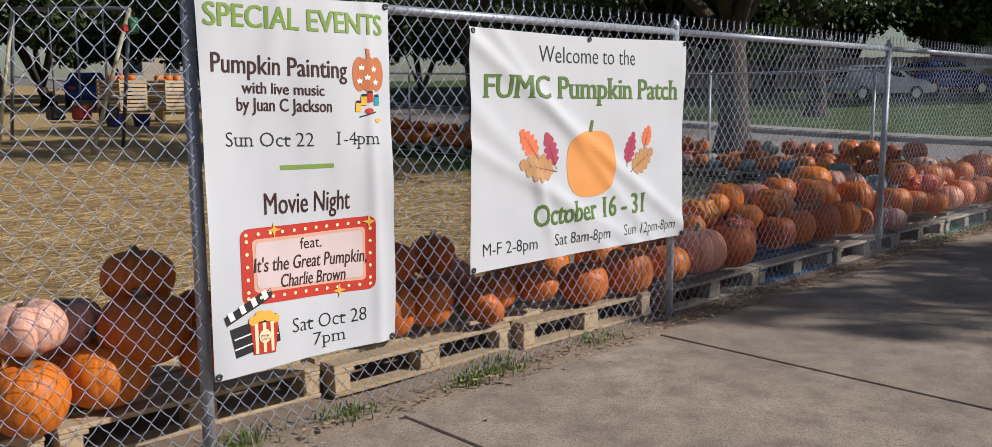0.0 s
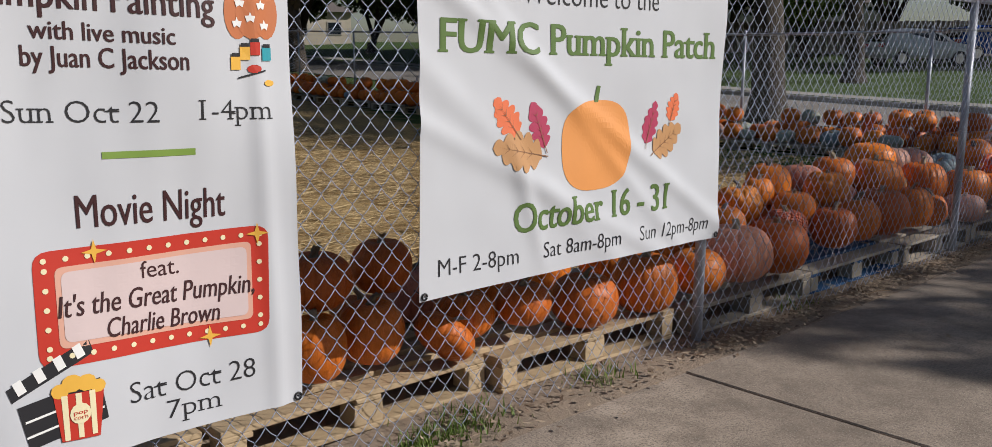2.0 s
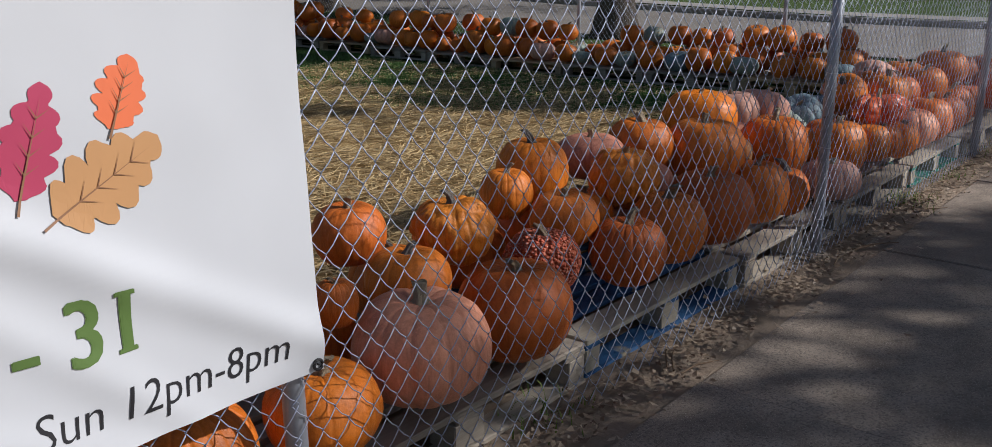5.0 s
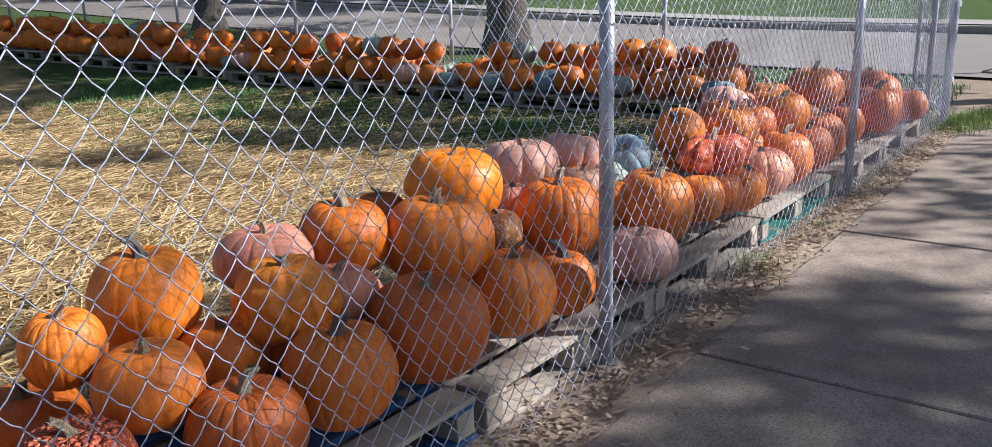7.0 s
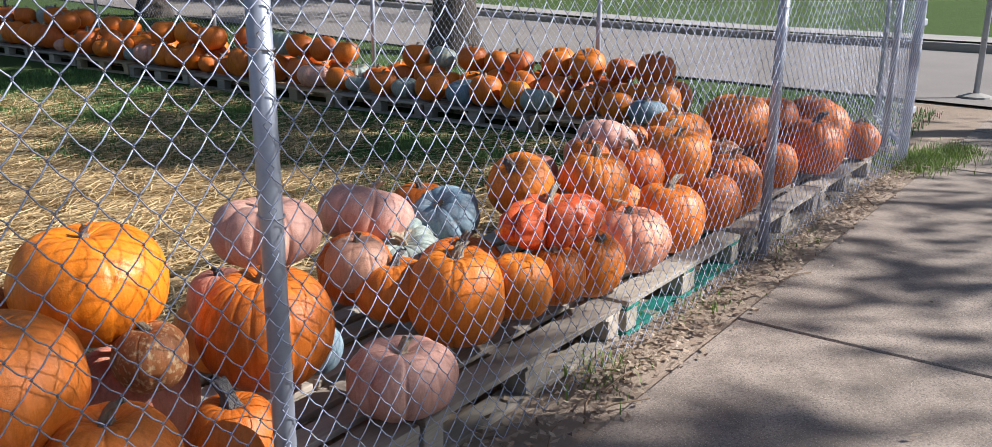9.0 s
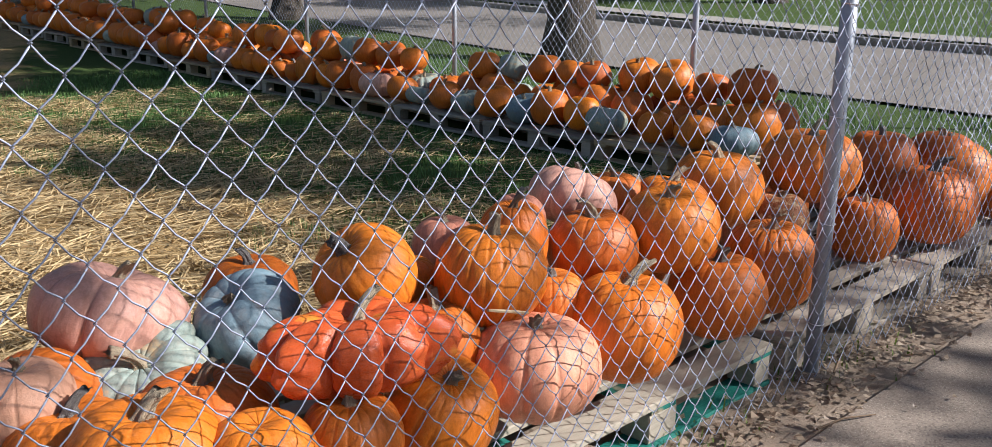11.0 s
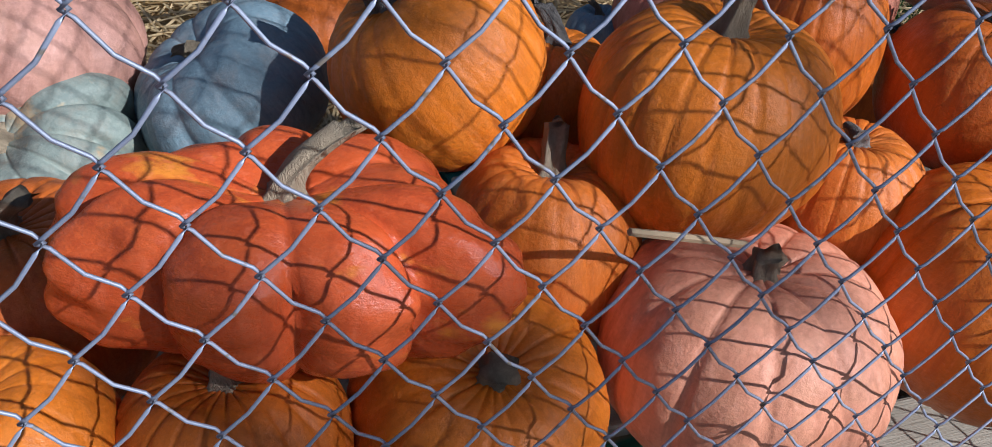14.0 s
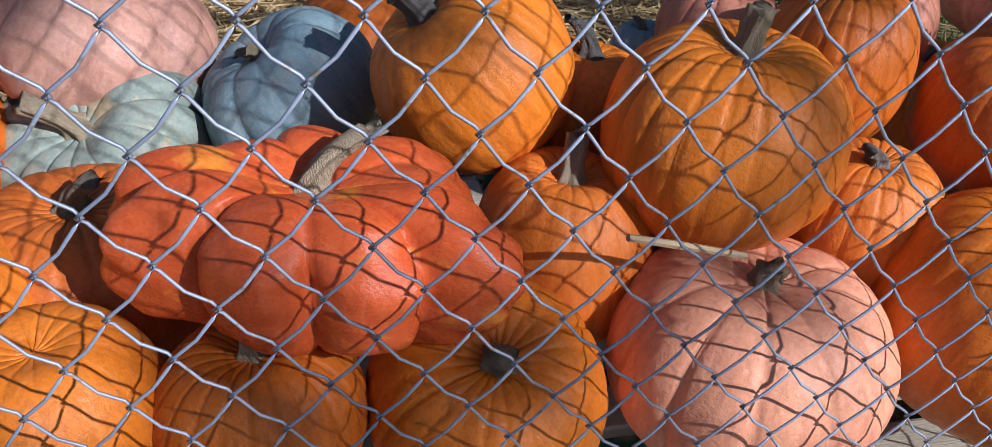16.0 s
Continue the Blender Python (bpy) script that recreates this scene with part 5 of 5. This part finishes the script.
def swing_set():
    root = tagged(new("swing_set"), "old cream and grey tube swing set with bucket seats", "swing set")
    ends = []
    for apex, legs in (((6.52, 16.55, 3.3), ((5.30, 15.9, 0.2), (6.6, 17.6, 0.2))), ((5.2, 20.0, 3.45), ((4.45, 19.2, 0.3), (5.3, 21.2, 0.3)))):
        for k, foot in enumerate(legs):
            rod(root, "leg", foot, apex, 0.042, GREYP if k else CREAMP)
        rod(root, "cross_brace", Vector(legs[0]).lerp(Vector(apex), 0.4), Vector(legs[1]).lerp(Vector(apex), 0.4), 0.02, CREAMP)
        ends.append(Vector(apex))
    rod(root, "top_beam", ends[0], ends[1], 0.05, GREYP)
    x, y, z = ends[0].lerp(Vector((5.3, 15.9, 0.2)), 0.14)
    bm = bmesh.new()
    box(bm, x - 0.07, y - 0.07, z - 0.08, x + 0.07, y + 0.07, z + 0.08, 0.03)
    part("leg_clamp", bm, REDPLASTIC, root, "red plastic clamp")
    bm = bmesh.new()
    box(bm, x + 0.1, y - 0.05, z - 0.1, x + 0.3, y + 0.15, z + 0.25, 0.03)
    part("beam_end", bm, GREENPLASTIC, root, "green plastic cap")
    for q, mat in ((0.22, DARKM), (0.45, REDPLASTIC), (0.68, DARKM)):
        p = ends[0].lerp(ends[1], q)
        for s in (-0.2, 0.2):
            rod(root, "chain", (p.x + s * 0.3, p.y + s, 1.2), (p.x + s * 0.3, p.y + s, p.z), 0.012, GREYP)
        bm = bmesh.new()
        box(bm, p.x - 0.16, p.y - 0.22, 0.9, p.x + 0.16, p.y + 0.22, 1.22, 0.05)
        part("seat", bm, mat, root, "moulded bucket swing seat")


swing_set()


def crate(x, y, z, w, d, h, turn, name="wooden_crate"):
    root = tagged(new(name), "slatted wooden crate of pumpkins on a straw bale", "crate", "slatted crates in the field")
    root.matrix_basis = pose(x, y, z, 0, 0, turn)
    n = int(h / 0.13)
    for k in range(n):
        z0 = k * h / n
        for dims in ((-w / 2, -d / 2, z0, w / 2, -d / 2 + 0.02, z0 + 0.09), (-w / 2, d / 2 - 0.02, z0, w / 2, d / 2, z0 + 0.09),
                     (-w / 2, -d / 2 + 0.021, z0, -w / 2 + 0.02, d / 2 - 0.021, z0 + 0.09), (w / 2 - 0.02, -d / 2 + 0.021, z0, w / 2, d / 2 - 0.021, z0 + 0.09)):
            bm = bmesh.new()
            box(bm, *dims, 0.004)
            part("slat", bm, PINE, root)
    for sx in (-1, 1):
        for sy in (-1, 1):
            bm = bmesh.new()
            box(bm, sx * (w / 2 - 0.03) - 0.03, sy * (d / 2 - 0.05) - 0.025, 0, sx * (w / 2 - 0.03) + 0.03, sy * (d / 2 - 0.05) + 0.025, h, 0.004)
            part("corner_post", bm, PINE, root)
    return root


BALE = surface("straw_bale", (0.36, 0.26, 0.11), (0.52, 0.40, 0.19), 8, 0.9, grain=40, depth=1.0, dist=0.03)


def bale(x, y, z, turn):
    bm = bmesh.new()
    box(bm, -0.5, -0.25, 0, 0.5, 0.25, 0.42, 0.05)
    ob = tagged(new("straw_bale", obj("straw_bale", bm, BALE)), "straw bale under a wooden crate", "straw bale")
    ob.matrix_basis = pose(x, y, z, 0, 0, turn)


for x, y, t in ((10.6, 27.6, 25), (12.4, 28.0, 20)):
    g = rise(x, y)
    bale(x, y, g, t)
    crate(x, y, g + 0.42, 1.25, 1.0, 1.05, t)
    for k in range(3):
        pumpkin("orange", x - 0.35 + 0.35 * k, y + 0.05 * (k - 1), g + 1.5, 0.16, 0.14, 0, 40 * k, 0, "pumpkins in the crates", where="in a slatted crate")
for x, y in ((9.6, 25.8), (10.35, 25.5)):
    v, f = tube([(x, y, rise(x, y)), (x, y, rise(x, y) + 0.4)], [0.22, 0.3], 16)
    tagged(new("tub", raw("tub", v, f, BLUEPLASTIC)), "dark blue plastic tub on the straw", "tub")


GLASSM, _t, _b = nodes_of("tinted_glass")
_b.inputs["Base Color"].default_value = (0.015, 0.02, 0.025, 1)
_b.inputs["Roughness"].default_value = 0.06
CHROME = surface("bright_alloy", (0.5, 0.5, 0.52), (0.6, 0.6, 0.62), 9, 0.3, 0.9)
LENSRED = surface("tail_lens", (0.4, 0.01, 0.01), (0.45, 0.02, 0.015), 9, 0.25)


def car(name, x, y, turn, paint, label):
    root = tagged(new(name), label, "car")
    root.matrix_basis = pose(x, y, min(rise(x, y), 3.0), 0, 0, turn)
    side = [(-2.2, 0.35), (-2.25, 0.75), (-2.1, 0.98), (-1.75, 1.5), (-1.2, 1.63), (0.1, 1.62), (0.75, 1.35), (1.15, 1.05), (2.0, 0.92), (2.22, 0.7), (2.22, 0.35)]
    bm = bmesh.new()
    for sgn in (-1, 1):
        bm.faces.new([bm.verts.new((u, sgn * (0.9 if v < 1.0 else 0.9 - 0.34 * (v - 1.0)), v)) for u, v in (side if sgn < 0 else side[::-1])])
    bm.verts.ensure_lookup_table()
    n = len(side)
    for i in range(n):
        j = (i + 1) % n
        bm.faces.new((bm.verts[i], bm.verts[n + (n - 1 - i)], bm.verts[n + (n - 1 - j)], bm.verts[j]))
    bmesh.ops.recalc_face_normals(bm, faces=bm.faces[:])
    bmesh.ops.bevel(bm, geom=bm.edges[:], offset=0.05, segments=2, affect="EDGES")
    part("body", bm, paint, root, smooth=True)
    for sgn in (-1, 1):
        for a in ([(-1.72, 1.08), (-1.55, 1.45), (-0.95, 1.54), (-0.95, 1.06)], [(-0.87, 1.06), (-0.87, 1.54), (-0.05, 1.54), (0.0, 1.06)], [(0.08, 1.06), (0.03, 1.53), (0.55, 1.32), (0.85, 1.06)]):
            pts = [(u, sgn * (0.908 - 0.34 * max(0, v - 1.0)), v) for u, v in a]
            part("side_window", raw("side_window", pts, [(0, 1, 2, 3)], GLASSM), None, root)
        for u in (-1.35, 1.4):
            v, f = tube([(u, sgn * 0.72, 0.34), (u, sgn * 0.93, 0.34)], [0.34, 0.34], 24)
            w = part("wheel", raw("wheel", v, f, RUBBER), None, root)
            v, f = tube([(u, sgn * 0.925, 0.34), (u, sgn * 0.945, 0.34)], [0.22, 0.2], 18)
            part("rim", raw("rim", v, f, CHROME), None, w)
        bm = bmesh.new()
        box(bm, -2.27, sgn * 0.62 - 0.16, 0.82, -2.1, sgn * 0.62 + 0.16, 0.98, 0.02)
        part("tail_light", bm, LENSRED, root)
    part("rear_window", raw("rear_window", [(-2.10, -0.65, 1.06), (-2.10, 0.65, 1.06), (-1.80, 0.6, 1.46), (-1.80, -0.6, 1.46)], [(0, 1, 2, 3)], GLASSM), None, root)
    return root


WHITEP = surface("white_car_paint", (0.70, 0.72, 0.76), (0.74, 0.76, 0.80), 2, 0.25, grain=0.0, depth=0.0)
NAVYP = surface("blue_car_paint", (0.012, 0.05, 0.30), (0.018, 0.07, 0.36), 2, 0.22, grain=0.0, depth=0.0)
car("parked_car", 40.7, 15.0, -33, WHITEP, "white compact suv parked across the road")
car("parked_car", 45.0, 13.6, -30, NAVYP, "dark blue car parked beyond the white one")
car("parked_car", 14.6, 42.0, 70, NAVYP, "bright blue car parked under the trees")

STUCCO = surface("beige_stucco", (0.48, 0.42, 0.33), (0.56, 0.50, 0.40), 2, 0.9, grain=30, depth=0.4)
ROOFM = surface("grey_brown_shingle", (0.12, 0.10, 0.09), (0.20, 0.17, 0.15), 3, 0.9, grain=20, depth=0.6, dist=0.02)


def house(x, y, w, d, h, turn):
    root = tagged(new("house"), "low beige house with a shallow shingle roof behind trees", "house")
    root.matrix_basis = pose(x, y, min(rise(x, y), 3.0) - 0.1, 0, 0, turn)
    bm = bmesh.new()
    box(bm, -w / 2, -d / 2, 0, w / 2, d / 2, h)
    part("wall", bm, STUCCO, root)
    bm = bmesh.new()
    v = [bm.verts.new(p) for p in ((-w / 2 - 0.5, -d / 2 - 0.5, h + 0.004), (w / 2 + 0.5, -d / 2 - 0.5, h + 0.004), (w / 2 + 0.5, d / 2 + 0.5, h + 0.004), (-w / 2 - 0.5, d / 2 + 0.5, h + 0.004), (-w / 2 + 2, 0, h + 1.7), (w / 2 - 2, 0, h + 1.7))]
    for q in ((0, 1, 5, 4), (2, 3, 4, 5), (1, 2, 5), (3, 0, 4), (3, 2, 1, 0)):
        bm.faces.new([v[i] for i in q])
    part("roof", bm, ROOFM, root)
    for k in range(int(w / 3)):
        xx = -w / 2 + 1.5 + 3 * k
        bm = bmesh.new()
        box(bm, xx - 0.65, -d / 2 - 0.05, 0.9, xx + 0.65, -d / 2 + 0.05, 2.1, 0.01)
        wd = part("window", bm, KERBM, root)
        bm = bmesh.new()
        box(bm, xx - 0.55, -d / 2 - 0.06, 1.0, xx + 0.55, -d / 2 + 0.02, 2.0)
        part("pane", bm, GLASSM, wd)


house(70, 12, 18, 9, 2.9, 95)
house(70, 40, 18, 9, 2.9, 120)
house(8, 72, 16, 9, 2.9, -5)
house(38, 74, 18, 9, 2.9, -20)


def board_fence(x0, y0, x1, y1):
    root = tagged(new("board_fence"), "dark weathered board fence behind the parked cars", "fence")
    n = int(math.hypot(x1 - x0, y1 - y0) / 0.3)
    a = math.degrees(math.atan2(y1 - y0, x1 - x0))
    bm = bmesh.new()
    box(bm, 0, -0.012, 0, 0.285, 0.012, 1.8, 0.004)
    me = obj("board", bm, GREYWOOD)
    for i in range(n):
        q = i / n
        x, y = x0 + (x1 - x0) * q, y0 + (y1 - y0) * q
        ob = part("board", me, None, root)
        ob.matrix_basis = pose(x, y, min(rise(x, y), 3.0) - 0.05 + 0.02 * math.sin(i * 2.3), 0, 0, a)


board_fence(50, 8, 44, 40)
